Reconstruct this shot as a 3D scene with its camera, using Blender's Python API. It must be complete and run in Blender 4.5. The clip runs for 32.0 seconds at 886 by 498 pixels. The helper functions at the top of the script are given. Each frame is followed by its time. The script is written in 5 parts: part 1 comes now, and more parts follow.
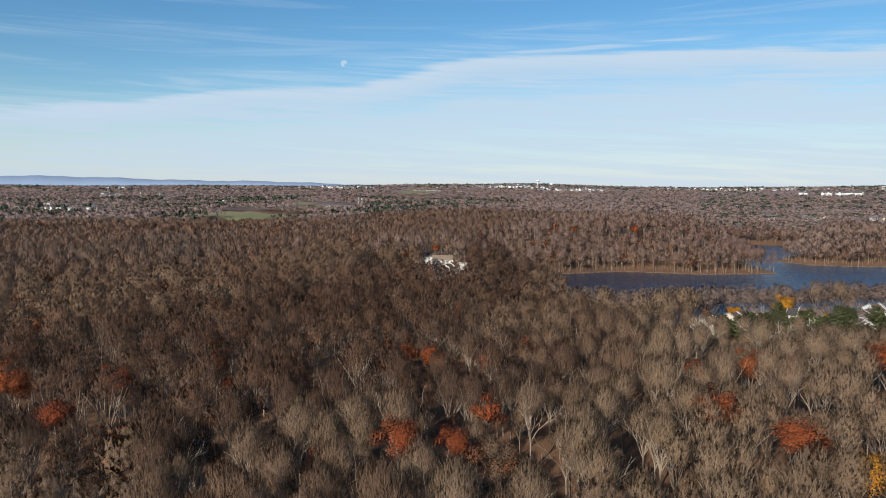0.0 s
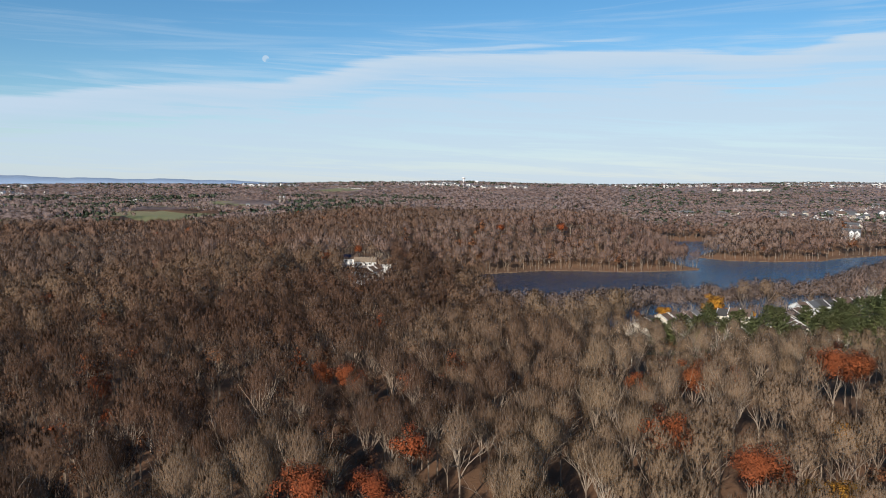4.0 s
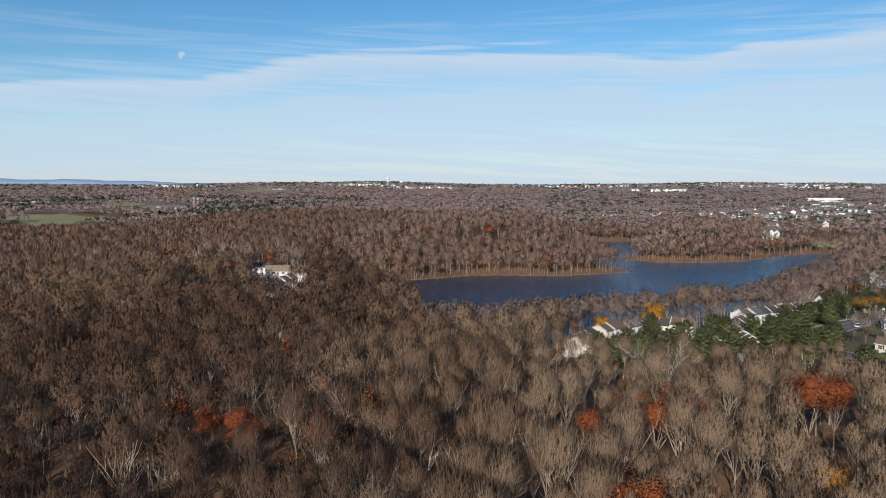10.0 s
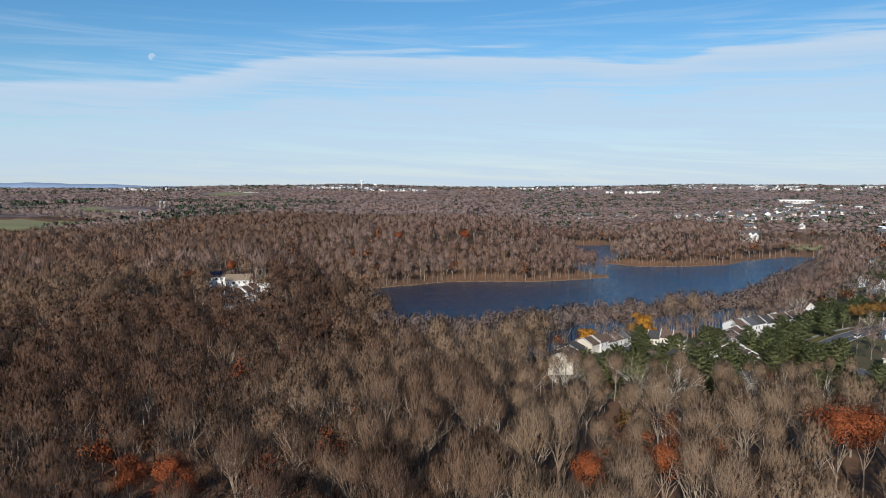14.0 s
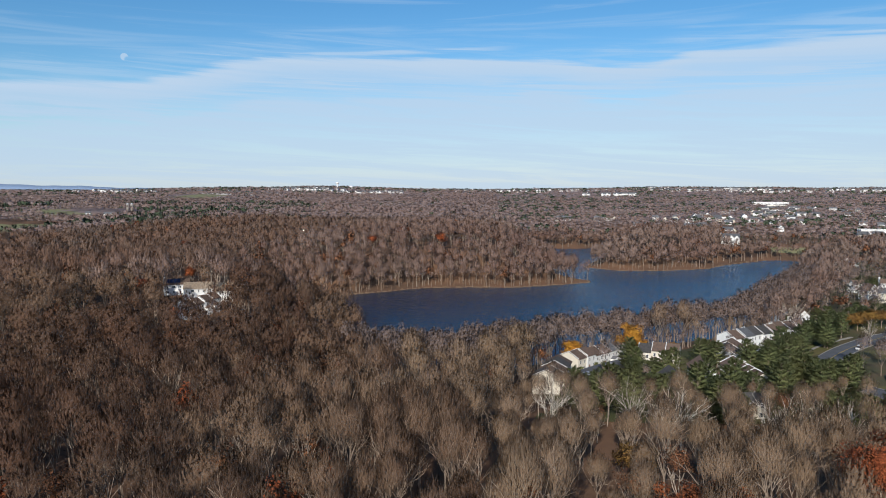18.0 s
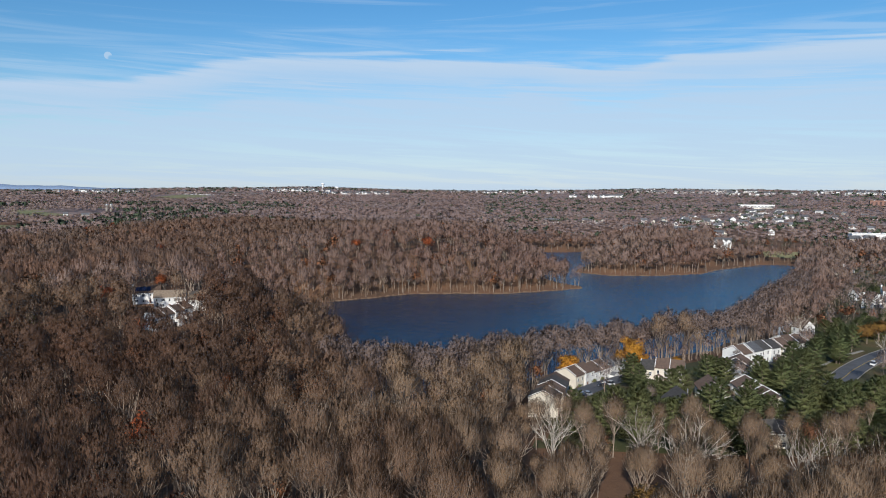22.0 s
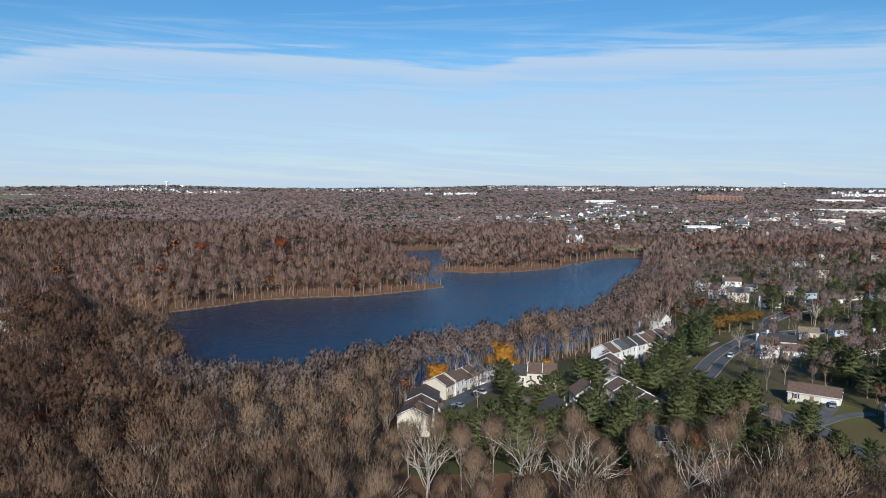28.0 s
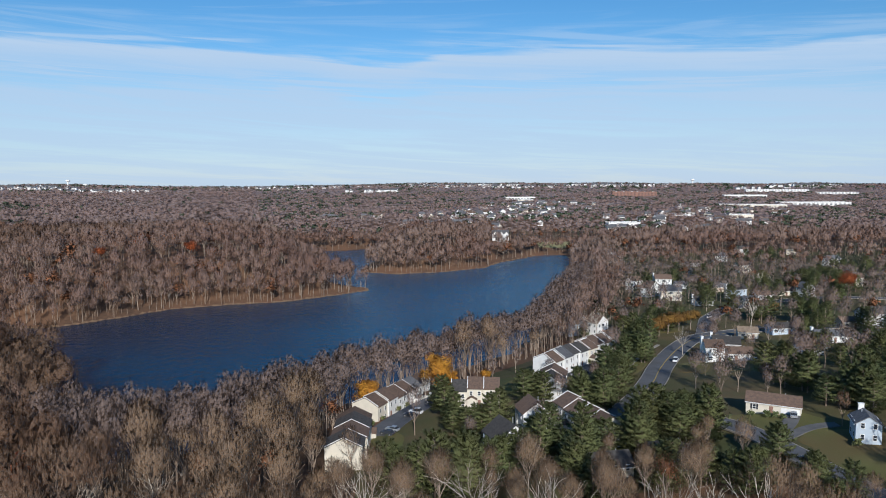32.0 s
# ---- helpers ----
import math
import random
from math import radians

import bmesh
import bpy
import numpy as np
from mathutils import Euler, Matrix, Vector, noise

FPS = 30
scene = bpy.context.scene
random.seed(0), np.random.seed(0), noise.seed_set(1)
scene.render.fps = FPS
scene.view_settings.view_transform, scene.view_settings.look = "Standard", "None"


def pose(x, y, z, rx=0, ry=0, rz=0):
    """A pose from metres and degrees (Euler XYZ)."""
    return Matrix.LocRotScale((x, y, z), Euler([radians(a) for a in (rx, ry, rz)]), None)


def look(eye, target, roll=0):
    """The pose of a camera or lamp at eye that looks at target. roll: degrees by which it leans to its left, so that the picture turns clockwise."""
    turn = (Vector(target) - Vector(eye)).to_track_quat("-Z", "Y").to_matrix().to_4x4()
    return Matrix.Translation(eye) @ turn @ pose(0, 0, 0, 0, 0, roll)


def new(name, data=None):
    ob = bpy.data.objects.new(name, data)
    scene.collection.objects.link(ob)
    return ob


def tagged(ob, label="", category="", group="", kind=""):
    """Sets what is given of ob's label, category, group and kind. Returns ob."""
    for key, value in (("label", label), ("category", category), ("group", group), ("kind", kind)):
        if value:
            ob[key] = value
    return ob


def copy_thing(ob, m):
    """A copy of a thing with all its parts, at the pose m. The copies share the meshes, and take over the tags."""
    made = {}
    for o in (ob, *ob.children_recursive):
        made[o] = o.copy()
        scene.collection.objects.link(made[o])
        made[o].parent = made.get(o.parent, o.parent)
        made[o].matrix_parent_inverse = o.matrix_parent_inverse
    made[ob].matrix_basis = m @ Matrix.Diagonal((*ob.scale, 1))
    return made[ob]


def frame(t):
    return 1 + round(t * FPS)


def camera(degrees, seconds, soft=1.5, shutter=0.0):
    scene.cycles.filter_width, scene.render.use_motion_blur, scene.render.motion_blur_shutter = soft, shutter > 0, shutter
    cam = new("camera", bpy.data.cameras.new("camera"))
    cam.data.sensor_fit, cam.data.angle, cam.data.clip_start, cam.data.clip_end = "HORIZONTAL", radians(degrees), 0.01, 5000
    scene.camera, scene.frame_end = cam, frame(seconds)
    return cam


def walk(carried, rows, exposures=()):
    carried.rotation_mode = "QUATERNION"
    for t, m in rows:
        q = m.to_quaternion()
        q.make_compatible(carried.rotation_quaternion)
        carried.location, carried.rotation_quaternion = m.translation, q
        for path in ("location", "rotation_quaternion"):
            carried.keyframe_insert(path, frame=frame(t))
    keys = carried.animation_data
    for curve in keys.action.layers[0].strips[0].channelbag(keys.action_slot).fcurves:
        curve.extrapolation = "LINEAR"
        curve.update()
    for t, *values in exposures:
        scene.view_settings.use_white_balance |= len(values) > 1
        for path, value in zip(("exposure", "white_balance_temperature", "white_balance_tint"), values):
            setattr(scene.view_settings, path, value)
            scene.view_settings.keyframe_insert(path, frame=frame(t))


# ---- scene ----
cam = camera(65.0, 32.0, soft=1.0)
# seconds, eye, then heading to the left of +y, pitch and roll in degrees
PATH = [
    (0, 20.70, -149.14, 86.82, 32.438, -5.560, 0.150),
    (0.5, 19.41, -146.35, 86.85, 32.144, -5.614, 0.153),
    (1, 18.10, -143.58, 86.89, 31.652, -5.569, 0.115),
    (1.5, 16.78, -140.81, 86.92, 30.556, -5.612, 0.173),
    (2, 15.47, -138.04, 86.96, 29.484, -5.587, 0.138),
    (2.5, 14.16, -135.27, 86.99, 28.585, -5.631, 0.070),
    (3, 12.86, -132.50, 87.02, 27.820, -5.619, 0.017),
    (3.5, 11.56, -129.72, 87.06, 27.091, -5.688, 0.021),
    (5.5, 6.37, -118.62, 87.28, 24.447, -5.816, 0.081),
    (6, 5.17, -115.74, 87.28, 23.842, -5.802, 0.043),
    (6.5, 4.01, -112.81, 87.25, 23.252, -5.810, -0.015),
    (7, 2.86, -109.86, 87.21, 22.705, -5.813, 0.016),
    (7.5, 1.70, -106.92, 87.18, 22.140, -5.823, 0.019),
    (8, 0.58, -103.97, 87.14, 21.650, -5.795, 0.003),
    (8.5, -0.51, -101.02, 87.10, 21.247, -5.803, -0.002),
    (9, -1.56, -98.05, 87.07, 20.922, -5.754, 0.009),
    (9.5, -2.60, -95.05, 87.06, 20.580, -5.720, 0.003),
    (10, -3.67, -92.01, 87.05, 20.240, -5.721, 0.022),
    (10.5, -4.74, -88.92, 87.05, 19.864, -5.708, 0.012),
    (11, -5.80, -85.79, 87.04, 19.556, -5.677, -0.041),
    (11.5, -6.82, -82.62, 87.04, 19.158, -5.665, 0.052),
    (12, -7.82, -79.41, 87.03, 18.809, -5.595, -0.105),
    (12.5, -8.83, -76.18, 87.02, 18.451, -5.622, -0.058),
    (13, -9.84, -72.94, 87.00, 18.294, -5.572, -0.131),
    (13.5, -10.86, -69.72, 86.97, 18.164, -5.570, -0.056),
    (14, -11.87, -66.51, 86.92, 18.158, -5.510, -0.098),
    (14.5, -12.83, -63.34, 86.85, 18.206, -5.498, -0.060),
    (16.5, -16.14, -50.84, 86.22, 18.171, -5.382, 0.056),
    (17, -17.02, -47.80, 86.23, 17.295, -5.370, 0.013),
    (17.5, -17.91, -44.80, 86.31, 16.774, -5.375, 0.119),
    (18, -18.84, -41.81, 86.40, 16.235, -5.339, -0.019),
    (18.5, -19.83, -38.82, 86.52, 15.884, -5.361, 0.015),
    (19, -20.85, -35.86, 86.64, 15.668, -5.348, 0.052),
    (19.5, -21.88, -32.96, 86.78, 15.369, -5.350, 0.023),
    (20, -22.89, -30.15, 86.93, 15.285, -5.327, 0.035),
    (20.5, -23.82, -27.51, 87.08, 15.356, -5.317, 0.086),
    (21, -24.59, -25.09, 87.21, 15.464, -5.285, 0.119),
    (21.5, -25.13, -22.98, 87.30, 15.530, -5.271, 0.226),
    (22, -25.46, -21.18, 87.32, 15.094, -5.245, 0.211),
    (22.5, -25.64, -19.64, 87.29, 14.230, -5.242, 0.392),
    (23, -25.78, -18.26, 87.21, 11.979, -5.232, 0.439),
    (23.5, -25.99, -16.88, 87.12, 10.215, -5.213, 0.467),
    (24, -26.30, -15.43, 87.05, 9.174, -5.240, 0.471),
    (24.5, -26.74, -13.87, 87.00, 8.479, -5.215, 0.393),
    (25, -27.28, -12.16, 86.98, 7.908, -5.265, 0.375),
    (25.5, -27.83, -10.21, 86.96, 7.439, -5.264, 0.340),
    (27.5, -30.37, -0.29, 86.89, 5.912, -5.360, 0.084),
    (28, -31.03, 2.45, 86.90, 3.353, -5.419, -0.013),
    (28.5, -31.75, 5.34, 86.91, -0.653, -5.466, -0.097),
    (29, -32.44, 8.30, 86.93, -2.475, -5.535, -0.222),
    (29.5, -33.07, 11.31, 86.96, -2.684, -5.599, -0.201),
    (30, -33.63, 14.36, 87.00, -2.834, -5.618, -0.266),
    (30.5, -34.12, 17.45, 87.03, -2.939, -5.661, -0.277),
    (31, -34.54, 20.58, 87.05, -3.045, -5.654, -0.269),
    (31.5, -34.93, 23.76, 87.06, -3.108, -5.705, -0.339),
    (32, -35.28, 26.99, 87.07, -3.185, -5.661, -0.261),
]


def aimed(x, y, z, heading, pitch, roll):
    a, b = radians(heading), radians(pitch)
    ahead = Vector((-math.sin(a) * math.cos(b), math.cos(a) * math.cos(b), math.sin(b)))
    return look((x, y, z), Vector((x, y, z)) + 100 * ahead, roll)


walk(cam, [(t, aimed(*row)) for t, *row in PATH],
     [(0, 0.07, 6600, 10), (6, 0.05, 6480, 10), (11, 0.02, 6350, 10), (20, -0.02, 6150, 10), (28, -0.06, 5980, 10), (32, -0.07, 5920, 10)])

# ---- daylight ----
SUN_FROM, SUN_UP = Vector((0.03, -1.0, 0)).normalized(), radians(27)
sun_data = bpy.data.lights.new("sun", "SUN")
sun_data.energy, sun_data.angle, sun_data.color = 4.8, radians(0.53), (1.0, 0.93, 0.82)
sun = new("sun", sun_data)
sun.matrix_world = look((SUN_FROM * math.cos(SUN_UP) + Vector((0, 0, math.sin(SUN_UP)))) * 800, (0, 0, 0))

world = bpy.data.worlds.new("autumn_sky")
scene.world = world
world.use_nodes = True
wn, wl = world.node_tree.nodes, world.node_tree.links
wn.clear()


def wmath(op, a, b=None, c=None, clamp=False):
    n = wn.new("ShaderNodeMath")
    n.operation, n.use_clamp = op, clamp
    for i, v in enumerate((a, b, c)):
        if v is None:
            continue
        if isinstance(v, (int, float)):
            n.inputs[i].default_value = v
        else:
            wl.new(v, n.inputs[i])
    return n.outputs[0]


sky = wn.new("ShaderNodeTexSky")
sky.sky_type, sky.sun_disc = "NISHITA", False
sky.sun_elevation, sky.sun_rotation = SUN_UP, math.atan2(SUN_FROM.x, SUN_FROM.y)
sky.altitude, sky.air_density, sky.dust_density, sky.ozone_density = 150, 1.0, 0.15, 3.5
coord = wn.new("ShaderNodeTexCoord")
split = wn.new("ShaderNodeSeparateXYZ")
wl.new(coord.outputs["Generated"], split.inputs[0])
up = wmath("MAXIMUM", split.outputs[2], 0.001)


def wramp(v, a, b):
    n = wn.new("ShaderNodeMapRange")
    n.interpolation_type = "SMOOTHSTEP"
    n.inputs["From Min"].default_value, n.inputs["From Max"].default_value = a, b
    wl.new(v, n.inputs["Value"])
    return n.outputs[0]


def wnoise(flat, lean, scale, detail, rough, warp):
    """Noise over the sky, drawn out level, leaning a little."""
    at = wn.new("ShaderNodeCombineXYZ")
    wl.new(split.outputs[0], at.inputs[0])
    wl.new(split.outputs[1], at.inputs[1])
    wl.new(wmath("ADD", wmath("MULTIPLY", split.outputs[2], flat), wmath("MULTIPLY", split.outputs[0], lean)), at.inputs[2])
    t = wn.new("ShaderNodeTexNoise")
    t.inputs["Scale"].default_value, t.inputs["Detail"].default_value = scale, detail
    t.inputs["Roughness"].default_value, t.inputs["Distortion"].default_value = rough, warp
    wl.new(at.outputs[0], t.inputs["Vector"])
    return t.outputs[0]


# bearing to the left of +y and height over the horizon, in degrees
bearing = wmath("MULTIPLY", wmath("ARCTAN2", wmath("MULTIPLY", split.outputs[0], -1.0), split.outputs[1]), 57.2958)
height = wmath("MULTIPLY", wmath("ARCSINE", split.outputs[2]), 57.2958)


def wsum(*terms):
    total = terms[0]
    for v in terms[1:]:
        total = wmath("ADD", total, v)
    return total


def wband(v, a, b, c, d):
    """One between b and c, fading out to a and d."""
    return wmath("MULTIPLY", wramp(v, a, b), wmath("SUBTRACT", 1.0, wramp(v, c, d)))


def wnot(v):
    return wmath("SUBTRACT", 1.0, v)


def wtimes(*terms):
    total = terms[0]
    for v in terms[1:]:
        total = wmath("MULTIPLY", total, v)
    return total


# a thin high sheet under a ragged edge that sinks to the left, with a long streak above it
broad, fine, wisp, shred = wnoise(9, 0.5, 2.2, 5, 0.6, 0.5), wnoise(22, 1.3, 3.4, 8, 0.62, 0.7), wnoise(26, -0.6, 2.0, 8, 0.62, 0.8), wnoise(34, 1.1, 5.0, 7, 0.6, 0.4)
edge = wsum(10.2, wtimes(wramp(bearing, 27, 42), -2.5), wtimes(wramp(bearing, 43, 66), -2.6), wtimes(wband(bearing, -4, 0.5, 3, 9), -0.75), wtimes(wramp(wmath("MULTIPLY", bearing, -1.0), 14, 28), -0.6),
            wtimes(wmath("SUBTRACT", broad, 0.5), 2.2), wtimes(wmath("SUBTRACT", fine, 0.5), 1.8))
over = wmath("SUBTRACT", height, edge)
sheet = wnot(wramp(over, -0.55, 0.35))
body = wsum(0.7, wtimes(wramp(fine, 0.36, 0.58), 0.17), wtimes(wband(over, -1.6, -0.5, -0.2, 0.2), 0.16), wtimes(wband(over, -3.6, -2.7, -2.2, -1.4), wramp(shred, 0.38, 0.56), -0.36))
low = wtimes(wnot(wramp(height, 0.5, 6.0)), wsum(0.72, wtimes(wramp(fine, 0.38, 0.62), 0.08)))
lane = wmath("SUBTRACT", height, wsum(11.35, wtimes(bearing, -0.043), wtimes(wmath("SUBTRACT", broad, 0.5), 1.0)))
streak = wtimes(wband(lane, -0.34, -0.05, 0.05, 0.26), wband(bearing, 9, 15, 29, 44), wramp(shred, 0.36, 0.5))
thin = wtimes(wramp(wisp, 0.47, 0.7), wnot(wramp(height, 14, 24)))
veil = wtimes(wband(over, -0.3, 0.2, 0.7, 2.2), wramp(fine, 0.4, 0.62))
cover = wmath("MAXIMUM", wmath("MAXIMUM", wtimes(sheet, body), low), wmath("MAXIMUM", wmath("MAXIMUM", wtimes(thin, 0.27), wtimes(streak, 0.66)), wtimes(veil, 0.4)))

# the day moon: a pale gibbous disc half lost in the haze
at = Vector((-math.sin(radians(40.4)) * math.cos(radians(9.25)), math.cos(radians(40.4)) * math.cos(radians(9.25)), math.sin(radians(9.25))))


def wdisc(way, inner, outer):
    n = wn.new("ShaderNodeVectorMath")
    n.operation = "DISTANCE"
    wl.new(coord.outputs["Generated"], n.inputs[0])
    n.inputs[1].default_value = way
    return wnot(wramp(n.outputs["Value"], inner, outer))


side = Vector((math.cos(radians(40.4)), math.sin(radians(40.4)), 0)) * 0.0038 + Vector((0, 0, -0.0034))
moon = wtimes(wdisc(at, 0.0040, 0.0052), wnot(wtimes(wdisc(at + side, 0.0026, 0.0054), 0.85)))
cover = wmath("MAXIMUM", cover, wtimes(moon, 0.75))
mixed = wn.new("ShaderNodeMix")
mixed.data_type = "RGBA"
wl.new(cover, mixed.inputs["Factor"])
vivid = wn.new("ShaderNodeHueSaturation")
vivid.inputs["Saturation"].default_value, vivid.inputs["Value"].default_value, vivid.inputs["Hue"].default_value = 1.24, 1.18, 0.496
wl.new(sky.outputs[0], vivid.inputs["Color"])
wl.new(vivid.outputs[0], mixed.inputs["A"])
mixed.inputs["B"].default_value = (5.8, 7.3, 8.9, 1)
back = wn.new("ShaderNodeBackground")
back.inputs["Strength"].default_value = 0.09
wl.new(mixed.outputs["Result"], back.inputs["Color"])
out = wn.new("ShaderNodeOutputWorld")
wl.new(back.outputs[0], out.inputs["Surface"])


# ---- materials ----
def material(name, colour, rough=0.85, other=None, scale=1.0, detail=4, bump=0.0, bump_scale=8.0, metal=0.0, island=0.0, patch=None, patch_scale=0.01, per_thing=0.0, stretch=None, cover=1.0):
    """A surface whose colour wanders between two tones at one scale, with patches at a larger one, and fine relief."""
    m = bpy.data.materials.new(name)
    m.use_nodes = True
    n, l = m.node_tree.nodes, m.node_tree.links
    shader = n["Principled BSDF"]
    shader.inputs["Roughness"].default_value, shader.inputs["Metallic"].default_value = rough, metal
    shader.inputs["Specular IOR Level"].default_value = 0.25
    # loose sprays of fine twigs cover only part of their outline
    shader.inputs["Alpha"].default_value = cover
    place = n.new("ShaderNodeNewGeometry")
    at = place.outputs["Position"]
    if stretch:
        mp = n.new("ShaderNodeMapping")
        mp.inputs["Scale"].default_value = stretch
        l.new(at, mp.inputs[0])
        at = mp.outputs[0]

    def noise_at(s, d):
        t = n.new("ShaderNodeTexNoise")
        t.inputs["Scale"].default_value, t.inputs["Detail"].default_value = s, d
        l.new(at, t.inputs["Vector"])
        r = n.new("ShaderNodeMapRange")
        r.inputs["From Min"].default_value, r.inputs["From Max"].default_value = 0.32, 0.68
        l.new(t.outputs[0], r.inputs["Value"])
        return r.outputs[0]

    def mix(f, a, b, mode="MIX"):
        x = n.new("ShaderNodeMix")
        x.data_type, x.blend_type = "RGBA", mode
        for key, v in (("Factor", f), ("A", a), ("B", b)):
            if isinstance(v, tuple):
                x.inputs[key].default_value = (*v, 1)
            elif isinstance(v, float):
                x.inputs[key].default_value = v
            else:
                l.new(v, x.inputs[key])
        return x.outputs["Result"]

    tone = mix(noise_at(scale, detail), colour, other or tuple(c * 0.72 for c in colour))
    if patch:
        tone = mix(noise_at(patch_scale, 2), tone, patch)
    for amount, source in ((island, place.outputs["Random Per Island"]), (per_thing, None)):
        if amount:
            if source is None:
                source = n.new("ShaderNodeObjectInfo").outputs["Random"]
            r = n.new("ShaderNodeMapRange")
            r.inputs["To Min"].default_value, r.inputs["To Max"].default_value = 1 - amount, 1 + amount
            l.new(source, r.inputs["Value"])
            h = n.new("ShaderNodeHueSaturation")
            l.new(r.outputs[0], h.inputs["Value"])
            l.new(tone, h.inputs["Color"])
            tone = h.outputs[0]
    l.new(tone, shader.inputs["Base Color"])
    if bump:
        b = n.new("ShaderNodeBump")
        b.inputs["Strength"].default_value, b.inputs["Distance"].default_value = bump, 0.3
        t = n.new("ShaderNodeTexNoise")
        t.inputs["Scale"].default_value, t.inputs["Detail"].default_value = bump_scale, 5
        l.new(at, t.inputs["Vector"])
        l.new(t.outputs[0], b.inputs["Height"])
        l.new(b.outputs[0], shader.inputs["Normal"])
    return m


def siding(name, colour, pitch=0.16):
    """Painted lap siding: level boards as relief, faint streaks of weather."""
    m = material(name, colour, 0.6, tuple(c * 0.9 for c in colour), 0.6, 4, per_thing=0.06)
    n, l = m.node_tree.nodes, m.node_tree.links
    w = n.new("ShaderNodeTexWave")
    w.wave_type, w.bands_direction, w.wave_profile = "BANDS", "Z", "SAW"
    w.inputs["Scale"].default_value = 0.314 / pitch
    g = n.new("ShaderNodeNewGeometry")
    l.new(g.outputs["Position"], w.inputs["Vector"])
    b = n.new("ShaderNodeBump")
    b.inputs["Strength"].default_value, b.inputs["Distance"].default_value = 0.5, 0.03
    l.new(w.outputs["Fac"], b.inputs["Height"])
    l.new(b.outputs[0], n["Principled BSDF"].inputs["Normal"])
    return m


M_FLOOR = material("leaf_litter", (0.15, 0.088, 0.05), 0.95, (0.08, 0.05, 0.034), 0.35, 6, 0.6, 1.2, patch=(0.19, 0.10, 0.055), patch_scale=0.02)
M_BEACH = material("dry_reeds_and_mud", (0.31, 0.20, 0.115), 0.95, (0.18, 0.115, 0.065), 0.5, 5, 0.5, 1.5)
M_YARD = material("yards_under_trees", (0.10, 0.088, 0.04), 0.95, (0.14, 0.092, 0.05), 0.1, 5, 0.5, 3, patch=(0.065, 0.072, 0.026), patch_scale=0.035)
M_LAWN = material("late_autumn_lawn", (0.105, 0.118, 0.034), 0.95, (0.14, 0.125, 0.046), 0.12, 5, 0.4, 6, patch=(0.125, 0.09, 0.038), patch_scale=0.05)
M_FIELD = material("pasture", (0.19, 0.19, 0.085), 0.95, (0.23, 0.20, 0.11), 0.01, 4)
M_ASPHALT = material("asphalt", (0.125, 0.127, 0.135), 0.85, (0.095, 0.096, 0.10), 0.25, 6, 0.2, 9)
M_DRIVE = material("driveway_asphalt", (0.16, 0.155, 0.15), 0.85, (0.11, 0.108, 0.105), 0.3, 6, 0.2, 9)
M_CONCRETE = material("concrete", (0.36, 0.33, 0.29), 0.85, (0.27, 0.25, 0.22), 0.6, 5, 0.2, 8)
M_YELLOW = material("road_paint", (0.6, 0.42, 0.08), 0.7, (0.45, 0.33, 0.1), 1.5)
M_BARK = material("grey_bark", (0.40, 0.33, 0.262), 0.95, (0.16, 0.125, 0.098), 0.18, 3, patch=(0.26, 0.19, 0.14), patch_scale=0.03)
M_TWIG = material("bare_twigs", (0.245, 0.168, 0.108), 0.95, (0.155, 0.101, 0.068), 0.085, 2, island=0.06, patch=(0.15, 0.086, 0.056), patch_scale=0.011, cover=0.4)
M_PALE = material("pale_sycamore_bark", (0.55, 0.50, 0.43), 0.9, (0.34, 0.29, 0.23), 0.5, 3)
M_RUST = material("rust_oak_leaves", (0.30, 0.068, 0.024), 0.85, (0.19, 0.045, 0.019), 0.12, 2, island=0.4, patch=(0.27, 0.08, 0.026), patch_scale=0.02)
M_AMBER = material("amber_leaves", (0.50, 0.24, 0.03), 0.85, (0.36, 0.15, 0.02), 0.3, 2, island=0.35)
M_OCHRE = material("gold_brown_leaves", (0.27, 0.15, 0.035), 0.85, (0.18, 0.095, 0.028), 0.3, 2, island=0.35)
M_BROWNLEAF = material("withered_brown_leaves", (0.22, 0.092, 0.042), 0.9, (0.14, 0.06, 0.03), 0.1, 2, island=0.4)
M_PINE = material("pine_needles", (0.145, 0.165, 0.064), 0.9, (0.09, 0.117, 0.05), 0.15, 2, island=0.2, patch=(0.13, 0.135, 0.052), patch_scale=0.05)
# bare brown woods, paled towards mauve with distance haze in the colour
M_FARWOOD = material("distant_hazy_woods", (0.275, 0.21, 0.195), 0.95, (0.225, 0.17, 0.158), 0.02, 2, island=0.05, patch=(0.25, 0.172, 0.152), patch_scale=0.0045, cover=0.48)
M_DARKPINE = material("far_evergreens", (0.06, 0.08, 0.045), 0.9, (0.04, 0.055, 0.034), 0.03, 2, island=0.2)
# land under the far woods, in the same haze-paled tone
M_HILL = material("hazy_far_land", (0.25, 0.185, 0.168), 0.95, (0.2, 0.148, 0.135), 0.02, 5, 0.5, 0.1)
M_WHITE = siding("white_siding", (0.80, 0.79, 0.76))
M_CREAM = siding("cream_siding", (0.70, 0.64, 0.53))
M_TAN = siding("tan_siding", (0.52, 0.44, 0.34))
M_GREYBLUE = siding("pale_blue_siding", (0.50, 0.57, 0.64))
M_TRIM = material("white_trim", (0.82, 0.81, 0.79), 0.5, (0.74, 0.73, 0.7), 1.0)
M_ROOFB = material("brown_shingles", (0.16, 0.105, 0.075), 0.92, (0.10, 0.07, 0.055), 1.3, 5, 0.5, 5, per_thing=0.2)
